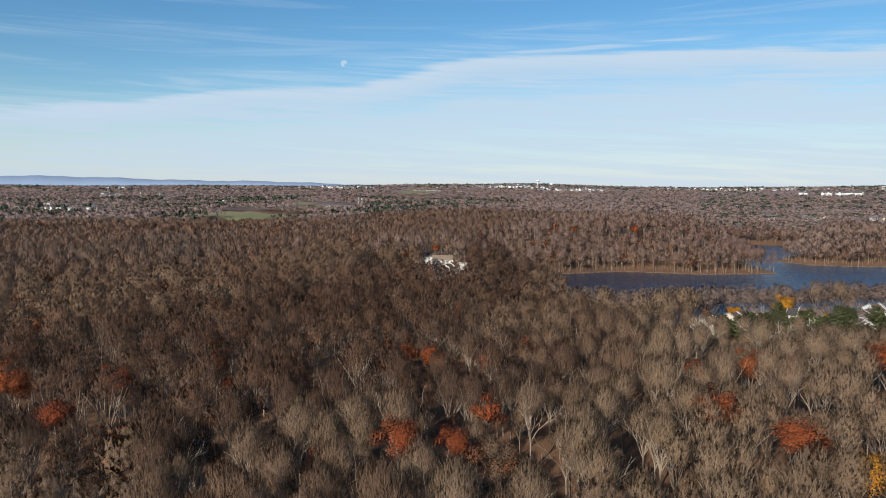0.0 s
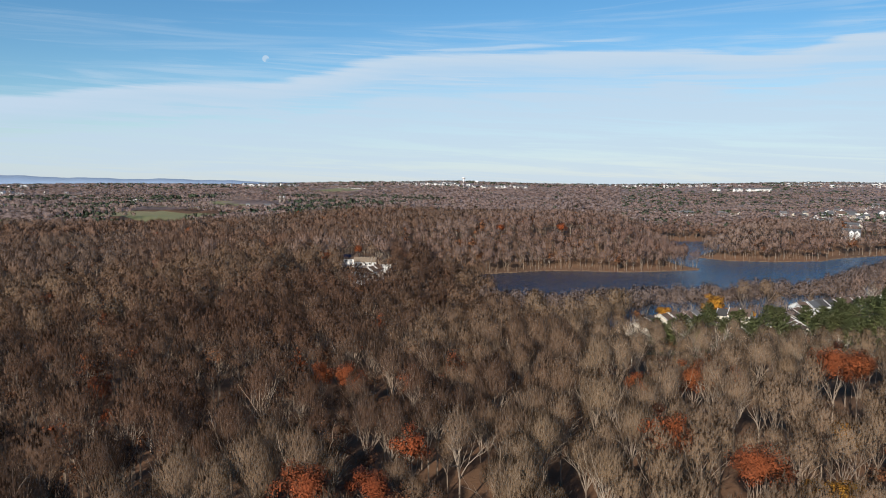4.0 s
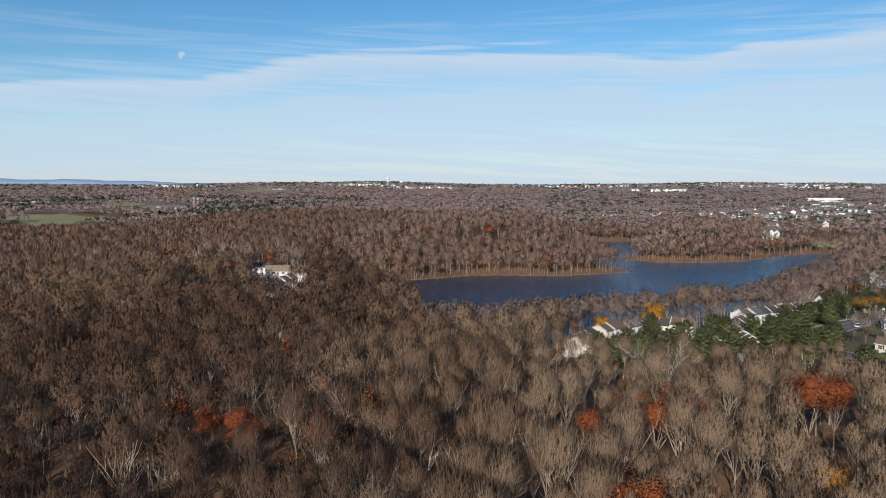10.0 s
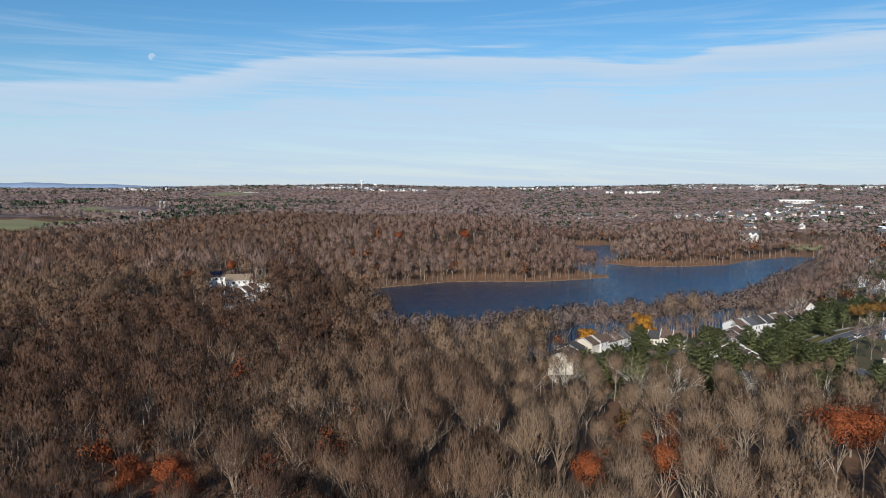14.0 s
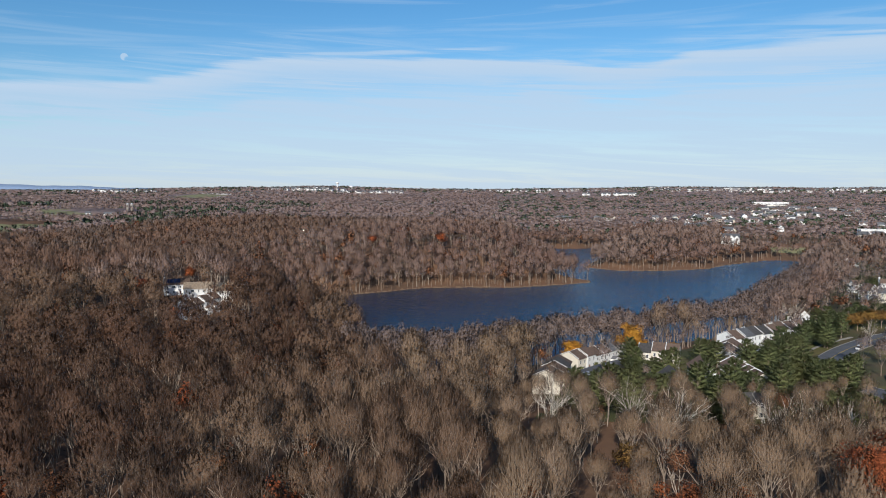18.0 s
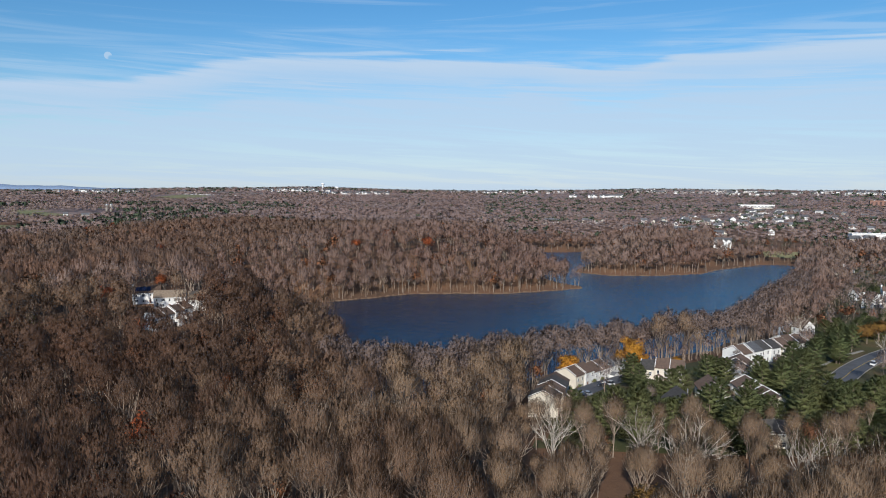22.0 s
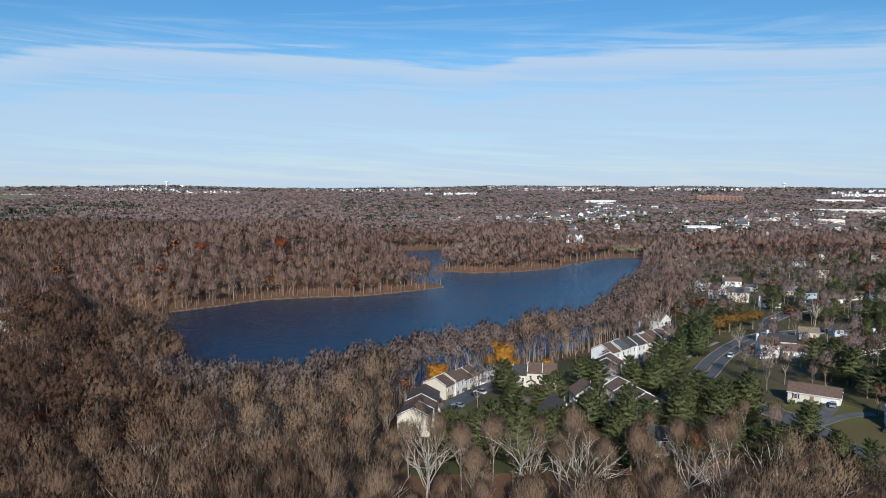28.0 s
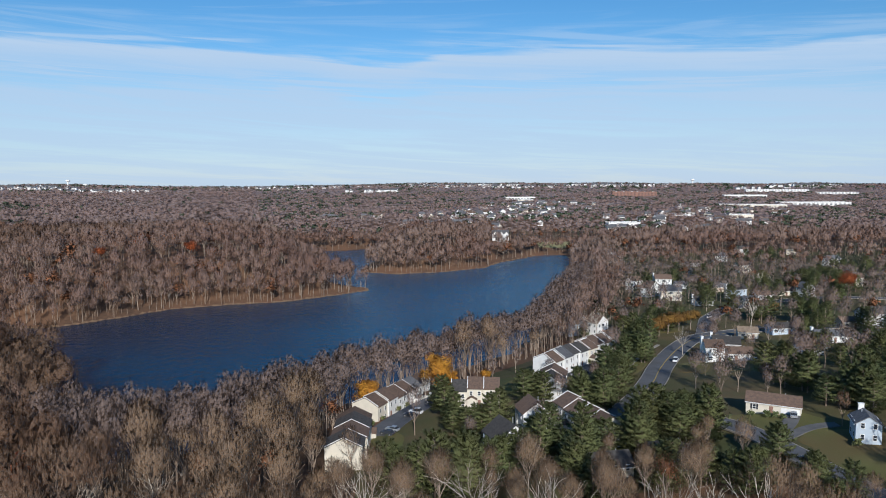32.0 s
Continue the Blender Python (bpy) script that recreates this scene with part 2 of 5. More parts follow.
M_ROOFG = material("grey_shingles", (0.15, 0.15, 0.155), 0.92, (0.095, 0.095, 0.10), 1.3, 5, 0.5, 5, per_thing=0.2)
M_ROOFD = material("dark_shingles", (0.085, 0.078, 0.072), 0.92, (0.05, 0.047, 0.045), 1.3, 5, 0.5, 5, per_thing=0.2)
M_BRICK = material("red_brick", (0.30, 0.17, 0.13), 0.9, (0.22, 0.125, 0.095), 0.4, 5, 0.2, 6)
M_METAL = material("galvanised_metal", (0.55, 0.56, 0.57), 0.45, (0.45, 0.46, 0.47), 1.0, 4, metal=0.6)
M_GLASS = material("window_glass", (0.025, 0.03, 0.04), 0.12, (0.04, 0.045, 0.055), 0.5)
M_SHUTTER = material("dark_shutters", (0.035, 0.035, 0.045), 0.6, (0.05, 0.05, 0.06), 2)
M_DECK = material("cedar_deck", (0.40, 0.17, 0.06), 0.8, (0.28, 0.12, 0.05), 1.0, 4)
M_CARW = material("white_car_paint", (0.75, 0.75, 0.74), 0.25, (0.7, 0.7, 0.7), 1.0)
M_CARD = material("dark_car_paint", (0.05, 0.055, 0.07), 0.25, (0.04, 0.045, 0.05), 1.0)
M_RUBBER = material("tyre_rubber", (0.03, 0.03, 0.03), 0.9, (0.02, 0.02, 0.02), 3)
M_SOLAR = material("solar_cells", (0.02, 0.03, 0.07), 0.15, (0.015, 0.02, 0.05), 1)

M_WATER = bpy.data.materials.new("lake_water")
M_WATER.use_nodes = True
_n, _l = M_WATER.node_tree.nodes, M_WATER.node_tree.links
_s = _n["Principled BSDF"]
_s.inputs["IOR"].default_value = 1.17
_g = _n.new("ShaderNodeNewGeometry")
# breeze ruffles the open water in long patches, lee water lies smoother
_m = _n.new("ShaderNodeMapping")
_m.inputs["Scale"].default_value = (0.004, 0.011, 0.01)
_l.new(_g.outputs["Position"], _m.inputs[0])
_t = _n.new("ShaderNodeTexNoise")
_t.inputs["Scale"].default_value, _t.inputs["Detail"].default_value = 1.0, 3
_l.new(_m.outputs[0], _t.inputs["Vector"])
_r = _n.new("ShaderNodeMapRange")
_r.inputs["From Min"].default_value, _r.inputs["From Max"].default_value = 0.35, 0.65
_r.inputs["To Min"].default_value, _r.inputs["To Max"].default_value = 0.03, 0.09
_l.new(_t.outputs[0], _r.inputs["Value"])
_l.new(_r.outputs[0], _s.inputs["Roughness"])
# reflected sky put into the base colour: dark west, paler east, noise patches
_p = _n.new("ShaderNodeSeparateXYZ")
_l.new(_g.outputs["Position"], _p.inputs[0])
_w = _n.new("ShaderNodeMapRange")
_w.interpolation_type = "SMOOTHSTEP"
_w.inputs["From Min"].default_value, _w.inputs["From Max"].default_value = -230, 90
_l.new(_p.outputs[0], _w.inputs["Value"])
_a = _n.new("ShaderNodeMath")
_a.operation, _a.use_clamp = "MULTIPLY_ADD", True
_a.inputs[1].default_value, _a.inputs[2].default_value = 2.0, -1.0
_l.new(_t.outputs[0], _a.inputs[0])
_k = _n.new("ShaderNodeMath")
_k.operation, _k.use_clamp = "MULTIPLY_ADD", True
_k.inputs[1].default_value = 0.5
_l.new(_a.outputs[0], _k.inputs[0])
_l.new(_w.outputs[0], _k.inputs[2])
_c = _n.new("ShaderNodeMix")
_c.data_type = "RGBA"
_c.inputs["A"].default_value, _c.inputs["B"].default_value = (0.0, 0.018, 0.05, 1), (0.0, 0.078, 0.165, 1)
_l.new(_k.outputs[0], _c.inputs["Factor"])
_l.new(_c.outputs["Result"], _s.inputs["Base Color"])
_b = None
for _scale, _dist in ((1.1, 0.3), (0.2, 0.85)):
    _t = _n.new("ShaderNodeTexNoise")
    _t.inputs["Scale"].default_value, _t.inputs["Detail"].default_value = _scale, 3
    _l.new(_g.outputs["Position"], _t.inputs["Vector"])
    _u = _n.new("ShaderNodeBump")
    _u.inputs["Strength"].default_value, _u.inputs["Distance"].default_value = 0.9, _dist
    _l.new(_t.outputs[0], _u.inputs["Height"])
    if _b:
        _l.new(_b.outputs[0], _u.inputs["Normal"])
    _b = _u
_l.new(_b.outputs[0], _s.inputs["Normal"])


# ---- building helpers ----
def mesh_from(bm, name, *mats):
    me = bpy.data.meshes.new(name)
    bm.to_mesh(me)
    bm.free()
    for m in mats:
        me.materials.append(m)
    return me


def part(name, bm, mat, parent, label=""):
    """One mesh object under a thing or under a part, from a bmesh or from a mesh that is shared."""
    me = bm if isinstance(bm, bpy.types.Mesh) else mesh_from(bm, name, *(mat if isinstance(mat, tuple) else (mat,)))
    ob = new(name, me)
    ob.parent = parent
    return tagged(ob, label=label)


def box(bm, x0, x1, y0, y1, z0, z1, mat=0):
    v = [bm.verts.new(p) for p in ((x0, y0, z0), (x1, y0, z0), (x1, y1, z0), (x0, y1, z0), (x0, y0, z1), (x1, y0, z1), (x1, y1, z1), (x0, y1, z1))]
    for q in ((3, 2, 1, 0), (4, 5, 6, 7), (0, 1, 5, 4), (1, 2, 6, 5), (2, 3, 7, 6), (3, 0, 4, 7)):
        bm.faces.new([v[i] for i in q]).material_index = mat
    return bm


def prism(bm, ring, axis, a, b, mat=0):
    """A solid with the outline ring (2D) drawn out from a to b along an axis: x (ring in y, z), y (ring in x, z) or z."""
    at = {"x": lambda p, s: (s, p[0], p[1]), "y": lambda p, s: (p[0], s, p[1]), "z": lambda p, s: (p[0], p[1], s)}[axis]
    lo, hi = [bm.verts.new(at(p, a)) for p in ring], [bm.verts.new(at(p, b)) for p in ring]
    k = len(ring)
    for i in range(k):
        bm.faces.new((lo[i], lo[(i + 1) % k], hi[(i + 1) % k], hi[i])).material_index = mat
    bm.faces.new(lo[::-1]).material_index = mat
    bm.faces.new(hi).material_index = mat
    bmesh.ops.recalc_face_normals(bm, faces=bm.faces[:])
    return bm


def tube(bm, path, sides=6, mat=0):
    """A tapered round limb through (x, y, z, radius) points."""
    rings = []
    for i, (x, y, z, r) in enumerate(path):
        a, b = Vector(path[max(i - 1, 0)][:3]), Vector(path[min(i + 1, len(path) - 1)][:3])
        q = (b - a).to_track_quat("Z", "Y")
        rings.append([bm.verts.new(Vector((x, y, z)) + q @ Vector((r * math.cos(k * 2 * math.pi / sides), r * math.sin(k * 2 * math.pi / sides), 0))) for k in range(sides)])
    for lo, hi in zip(rings, rings[1:]):
        for k in range(sides):
            f = bm.faces.new((lo[k], lo[(k + 1) % sides], hi[(k + 1) % sides], hi[k]))
            f.material_index, f.smooth = mat, True
    bm.faces.new(rings[0][::-1]).material_index = mat
    bm.faces.new(rings[-1]).material_index = mat
    return bm


def domed(tri, slot, rng, rough=0.1):
    """Shading directions for a crown: twigs and leaves face outwards from the middle of the crown, bark stays flat. Adds three columns."""
    tri = tri.copy()
    face = np.cross(tri[:, 1] - tri[:, 0], tri[:, 2] - tri[:, 0])
    face /= np.maximum(np.linalg.norm(face, axis=1, keepdims=True), 1e-9)
    out = np.repeat(face[:, None, :], 3, 1)
    k = np.nonzero(slot == 1)[0]
    if len(k):
        v = tri[k]
        flat = v.reshape(-1, 3)
        lo, hi = np.percentile(flat[:, 2], 3), np.percentile(flat[:, 2], 98)
        mid = np.array([flat[:, 0].mean(), flat[:, 1].mean(), lo + 0.38 * (hi - lo)])
        wide = np.percentile(np.hypot(flat[:, 0] - mid[0], flat[:, 1] - mid[1]), 92)
        way = (v - mid) / (wide, wide, (hi - lo) * 0.56)
        way = way / np.maximum(np.linalg.norm(way, axis=-1, keepdims=True), 0.35) + (0, 0, 0.15) + rng.normal(0, rough, (len(k), 1, 3))
        way /= np.linalg.norm(way, axis=-1, keepdims=True)
        turned = k[(way.mean(1) * face[k]).sum(1) < 0]
        out[k] = way
        tri[turned] = tri[turned][:, ::-1]
        out[turned] = out[turned][:, ::-1]
    return np.concatenate([tri, out], -1)


def soup(name, tris, slots, mats):
    """A mesh from loose triangles (n, 3, 3), or (n, 3, 6) with shading directions, and their material slots."""
    me = bpy.data.meshes.new(name)
    n = len(tris)
    me.vertices.add(3 * n)
    me.vertices.foreach_set("co", np.ascontiguousarray(tris[..., :3], np.float32).ravel())
    me.loops.add(3 * n)
    me.loops.foreach_set("vertex_index", np.arange(3 * n, dtype=np.int32))
    me.polygons.add(n)
    me.polygons.foreach_set("loop_start", np.arange(0, 3 * n, 3, dtype=np.int32))
    me.polygons.foreach_set("loop_total", np.full(n, 3, np.int32))
    for m in mats:
        me.materials.append(m)
    me.polygons.foreach_set("material_index", np.ascontiguousarray(slots, np.int32))
    me.update(calc_edges=True)
    if tris.shape[-1] == 6:
        way = me.attributes.new("custom_normal", "FLOAT_VECTOR", "CORNER")
        way.data.foreach_set("vector", np.ascontiguousarray(tris[..., 3:], np.float32).ravel())
    return me


def spread(templates, xyz, size, rng, tall=None):
    """Copies of the template trees, turned and scaled, as one heap of triangles."""
    pick = rng.integers(0, len(templates), len(xyz))
    turn = rng.uniform(0, 2 * np.pi, len(xyz))
    tall = size if tall is None else tall
    heap, slots = [], []
    for k, (tri, slot) in enumerate(templates):
        some = np.nonzero(pick == k)[0]
        if not len(some):
            continue
        tri = domed(tri, slot, rng)
        c, s = np.cos(turn[some])[:, None, None], np.sin(turn[some])[:, None, None]
        x, y, z, u, v, n = (tri[..., i][None] for i in range(6))
        w = size[some][:, None, None]
        p = np.stack([(c * x - s * y) * w, (s * x + c * y) * w, z * tall[some][:, None, None], c * u - s * v, s * u + c * v, n + 0 * c], -1)
        p[..., :3] += xyz[some][:, None, None, :]
        heap.append(p.reshape(-1, 3, 6))
        slots.append(np.tile(slot, len(some)))
    return np.concatenate(heap), np.concatenate(slots)


M_PALETWIG = material("tan_twigs", (0.262, 0.18, 0.112), 0.95, (0.182, 0.121, 0.078), 0.085, 2, island=0.06, patch=(0.235, 0.158, 0.104), patch_scale=0.02, cover=0.4)
M_SHOREWOOD = material("grey_mauve_twigs", (0.225, 0.168, 0.145), 0.95, (0.165, 0.123, 0.106), 0.06, 2, island=0.1, cover=0.45, patch=(0.20, 0.142, 0.117), patch_scale=0.02)
# darker brown twigs for the woods of the western hills
M_WESTWOOD = material("brown_west_twigs", (0.185, 0.127, 0.095), 0.95, (0.128, 0.087, 0.066), 0.06, 2, island=0.08, patch=(0.19, 0.11, 0.075), patch_scale=0.012, cover=0.5)
# brown twigs with the shade over the western wood put into their colour
M_SHADETWIG = material("shaded_brown_twigs", (0.125, 0.079, 0.053), 0.95, (0.076, 0.048, 0.034), 0.085, 2, island=0.06, patch=(0.115, 0.062, 0.04), patch_scale=0.02, cover=0.4)
# distance haze is mixed into this blue base colour
M_RIDGE = material("far_hazy_ridge", (0.33, 0.44, 0.60), 1.0, (0.31, 0.41, 0.57), 0.002)
M_LAKEWOOD = material("mauve_bare_twigs", (0.285, 0.202, 0.162), 0.95, (0.212, 0.148, 0.118), 0.06, 2, island=0.1, cover=0.5, patch=(0.205, 0.125, 0.098), patch_scale=0.011)
# Shoreline of the lake, water level at z = 0
LAKE = [(-128, 240), (-150, 272), (-172, 305), (-196, 340), (-238, 388), (-285, 425), (-290, 440), (-276, 447), (-244, 451),
        (-221, 474), (-196, 505), (-162, 519), (-124, 528), (-94, 550), (-62, 578), (-68, 592), (-92, 606), (-104, 640),
        (-108, 700), (-132, 760), (-166, 830), (-178, 885), (-155, 899), (-116, 892), (-79, 913), (-66, 880), (-64, 800),
        (-76, 720), (-78, 690), (-44, 670), (-1, 681), (46, 712), (62, 748), (117, 814), (150, 818), (146, 780),
        (118, 660), (84, 530), (60, 470), (40, 412), (18, 368), (-15, 338), (-45, 308), (-75, 278), (-105, 248)]
POND = [(-985, 640), (-900, 622), (-820, 600), (-800, 640), (-860, 690), (-960, 735), (-1010, 720)]
# Broad hills: centre, height over the plain, reach
HILLS = [(-285, 300, 8, 85), (125, 185, 12, 72), (-130, 60, 3, 120), (-225, 640, 17, 125), (-420, 420, 6, 160),
         (-40, 790, 4, 90), (150, 440, 2, 90), (330, 300, 8, 160), (-700, 1000, 10, 350), (500, 1100, 6, 400),
         (-120, 190, -6, 45), (-222, 206, -4, 36), (20, 90, 2, 60), (-1850, 3600, 9, 420),
         (-1900, 1250, 12, 260), (-1700, 800, 8, 160), (250, 4150, 12, 420),
         (-1230, 1330, 18, 150), (-1190, 960, 14, 120), (-1560, 1340, 14, 150), (-1880, 2600, 14, 170)]


def shore_distance(x, y, ring):
    """Signed distance to a closed outline, negative inside."""
    x, y = np.asarray(x, float), np.asarray(y, float)
    best, inside = np.full(x.shape, 1e9), np.zeros(x.shape, bool)
    for (ax, ay), (bx, by) in zip(ring, ring[1:] + ring[:1]):
        ex, ey = bx - ax, by - ay
        s = np.clip(((x - ax) * ex + (y - ay) * ey) / (ex * ex + ey * ey), 0, 1)
        best = np.minimum(best, np.hypot(x - ax - s * ex, y - ay - s * ey))
        if ey:
            inside ^= ((ay > y) != (by > y)) & (x < ax + ex * (y - ay) / ey)
    return np.where(inside, -best, best)


def smooth(a, b, v):
    s = np.clip((v - a) / (b - a), 0, 1)
    return s * s * (3 - 2 * s)


def swell(x, y, scale):
    """Gentle undulation between -1 and 1."""
    u, v = x / scale, y / scale
    return (np.sin(u + 0.7 * np.sin(v * 0.8)) * np.cos(v * 0.9 - 0.6 * np.sin(u * 1.1)) + 0.5 * np.sin(2.3 * u - 1.7 * v + 1)) / 1.5


def ground_z(x, y):
    """Height of the land at plan points."""
    x, y = np.asarray(x, float), np.asarray(y, float)
    r = np.hypot(x, y)
    z = 9 + 1.2 * swell(x, y, 37) + smooth(500, 1800, r) * 7 * swell(x, y, 230)
    z = z + 38 * smooth(2300, 4200, r) + smooth(2500, 4000, r) * 7 * swell(x, y, 610)
    z = z + 8 * swell(x + 60, y, 95) * smooth(-240, -430, x) * (1 - smooth(1400, 2000, r))
    for hx, hy, up, reach in HILLS:
        z = z + up * np.exp(-((x - hx) ** 2 + (y - hy) ** 2) / (2 * reach * reach))
    d = shore_distance(x, y, LAKE)
    wob = d + 1.4 * np.sin(x * 0.31 + y * 0.17) * np.sin(y * 0.23 - x * 0.11)
    bank = np.clip(wob / 3.2, -2.0, 0.5) + smooth(1, 60, d) * (z - 0.5)
    pd = shore_distance(x, y, POND)
    z = np.where(d < 60, bank, z)
    return np.where(pd < 60, np.clip(pd / 4, -2, 0.4) + 4 + smooth(2, 60, pd) * (z - 4.4), z)


# ---- land and water ----
def strip(lo, fine_lo, fine_hi, hi, step):
    """Plan lines that are close within the middle stretch and widen outwards."""
    mid = list(np.arange(fine_lo, fine_hi + 0.1, step))
    left, right, w = [], [], step
    p = fine_lo
    while p > lo:
        w *= 1.09
        p -= w
        left.append(max(p, lo))
    p, w = fine_hi, step
    while p < hi:
        w *= 1.09
        p += w
        right.append(min(p, hi))
    return np.array(left[::-1] + mid + right)


FIELDS = [(-1090, 1110, 150, 120), (-1050, 830, 160, 85), (-1420, 1190, 160, 100), (-1800, 2470, 110, 140), (-335, 1140, 45, 14), (155, 850, 32, 12)]


def in_field(x, y):
    hit = np.zeros(np.shape(x), bool)
    for fx, fy, a, b in FIELDS:
        hit |= ((x - fx) / a) ** 2 + ((y - fy) / b) ** 2 < 1
    return hit


gx, gy = strip(-4700, -300, 220, 4700, 3.6), strip(-4700, 130, 700, 4700, 3.6)
GX, GY = np.meshgrid(gx, gy)
GZ = ground_z(GX, GY)
nx, ny = len(gx), len(gy)
idx = np.arange(nx * ny).reshape(ny, nx)
quads = np.stack([idx[:-1, :-1], idx[:-1, 1:], idx[1:, 1:], idx[1:, :-1]], -1).reshape(-1, 4)
ground_me = bpy.data.meshes.new("ground")
ground_me.from_pydata(np.stack([GX, GY, GZ], -1).reshape(-1, 3).tolist(), [], quads.tolist())
cx, cy = GX.ravel()[quads].mean(1), GY.ravel()[quads].mean(1)
slot = np.zeros(len(quads), np.int32)
slot[np.abs(shore_distance(cx, cy, LAKE) - 0.2) < 1.5] = 1
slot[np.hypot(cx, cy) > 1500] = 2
slot[in_field(cx, cy)] = 3
slot[(cx > -52 + 0.1 * (cy - 190) + 6 * swell(cx, cy, 12)) & (cy > 176) & (cy < 720) & (shore_distance(cx, cy, LAKE) > 30) & (slot == 0)] = 4
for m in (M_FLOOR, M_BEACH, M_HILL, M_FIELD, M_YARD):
    ground_me.materials.append(m)
ground_me.polygons.foreach_set("material_index", slot)
ground_me.polygons.foreach_set("use_smooth", np.ones(len(quads), bool))
ground_me.update()
tagged(new("ground", ground_me), "rolling land covered in brown leaf litter, reaching the horizon", "ground", kind="structure")


def water_sheet(name, ring, z, label):
    bm = bmesh.new()
    bm.faces.new([bm.verts.new((px, py, z)) for px, py in ring])
    bmesh.ops.triangulate(bm, faces=bm.faces[:])
    for f in bm.faces:
        f.normal_update()
        if f.normal.z < 0:
            f.normal_flip()
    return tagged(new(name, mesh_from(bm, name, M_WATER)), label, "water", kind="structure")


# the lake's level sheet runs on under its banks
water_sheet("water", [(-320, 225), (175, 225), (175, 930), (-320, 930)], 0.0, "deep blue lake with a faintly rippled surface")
water_sheet("water", POND, 4.0, "small far pond between woods and pasture")


def draped(name, line, half, lift, mat, label, category, kind="structure", offset=0.0, parent=None):
    """A strip that follows the land along a plan line."""
    pts = []
    for (ax, ay), (bx, by) in zip(line, line[1:]):
        k = max(2, int(math.hypot(bx - ax, by - ay) / 1.5))
        pts += [(ax + (bx - ax) * i / k, ay + (by - ay) * i / k) for i in range(k)]
    pts.append(line[-1])
    for _ in range(6):
        pts = [pts[0]] + [tuple((a[j] + 2 * b[j] + c[j]) / 4 for j in (0, 1)) for a, b, c in zip(pts, pts[1:], pts[2:])] + [pts[-1]]
    bm, rows = bmesh.new(), []
    across = [offset + half * s for s in ((-1, -0.5, 0, 0.5, 1) if half > 1 else (-1, 1))]
    for i, (x, y) in enumerate(pts):
        a, b = pts[max(i - 1, 0)], pts[min(i + 1, len(pts) - 1)]
        t = Vector((b[0] - a[0], b[1] - a[1], 0)).normalized()
        z0 = float(ground_z(x, y))
        rows.append([bm.verts.new((x + t.y * w, y - t.x * w, max(z0, float(ground_z(x + t.y * w, y - t.x * w))) + lift)) for w in across])
    for lo, hi in zip(rows, rows[1:]):
        for k in range(len(across) - 1):
            bm.faces.new((lo[k], lo[k + 1], hi[k + 1], hi[k]))
    for f in bm.faces:
        f.normal_update()
        if f.normal.z < 0:
            f.normal_flip()
    bmesh.ops.extrude_face_region(bm, geom=bm.faces[:])
    low = [v for r in rows for v in r]
    for v in low:
        v.co.z -= 0.5
    bmesh.ops.recalc_face_normals(bm, faces=bm.faces[:])
    if parent:
        return part(name, bm, mat, parent, label)
    return tagged(new(name, mesh_from(bm, name, mat)), label, category, kind=kind)


ROAD_A = [(20, 214), (30, 230), (43, 247), (53, 264), (60, 278), (68, 292), (79, 310), (91, 327), (103, 337), (125, 341), (160, 338), (230, 346), (300, 352)]
ROAD_B = [(40, 236), (48, 222), (54.5, 210), (57, 202), (60, 188), (62.5, 174), (66, 162), (72, 140)]
ROAD_C = [(103, 337), (120, 372), (140, 395), (170, 412), (210, 420), (300, 415)]
for line, wide, say in ((ROAD_A, 4.6, "curving grey asphalt street with a worn yellow line"), (ROAD_B, 3.6, "narrow grey asphalt residential street"), (ROAD_C, 3.6, "grey asphalt street between houses under trees")):
    r = draped("road", line, wide, 0.22, M_ASPHALT, say, "road")
    draped("kerb", line, 0.1, 0.36, M_CONCRETE, "pale concrete kerb", "", parent=r, offset=wide + 0.1)
    draped("kerb", line, 0.1, 0.36, M_CONCRETE, "pale concrete kerb", "", parent=r, offset=-wide - 0.1)
    if wide > 4:
        draped("centre_line", line, 0.12, 0.235, M_YELLOW, "worn yellow line", "", parent=r, offset=0.15)
draped("pavement", [(39, 262), (47, 278), (55, 292), (66, 309), (76, 322)], 0.7, 0.24, M_CONCRETE, "pale concrete footpath along the street", "pavement")
PARKING = [(-44, 232), (-38, 246), (-30, 262), (-22, 272)]
draped("parking_court", PARKING, 4.5, 0.22, M_ASPHALT, "asphalt parking court in front of the townhouses", "road")
draped("parking_court", [(26, 276), (36, 288), (48, 300)], 4.0, 0.22, M_ASPHALT, "asphalt parking court in front of the townhouses", "road")
draped("driveway", [(73, 210.5), (69, 205), (62, 199)], 1.9, 0.26, M_DRIVE, "grey asphalt driveway of the ranch house", "driveway")
draped("driveway", [(62, 196), (68, 199.5), (74, 202), (80, 201.5)], 1.6, 0.25, M_DRIVE, "dark asphalt driveway curving to a house", "driveway")


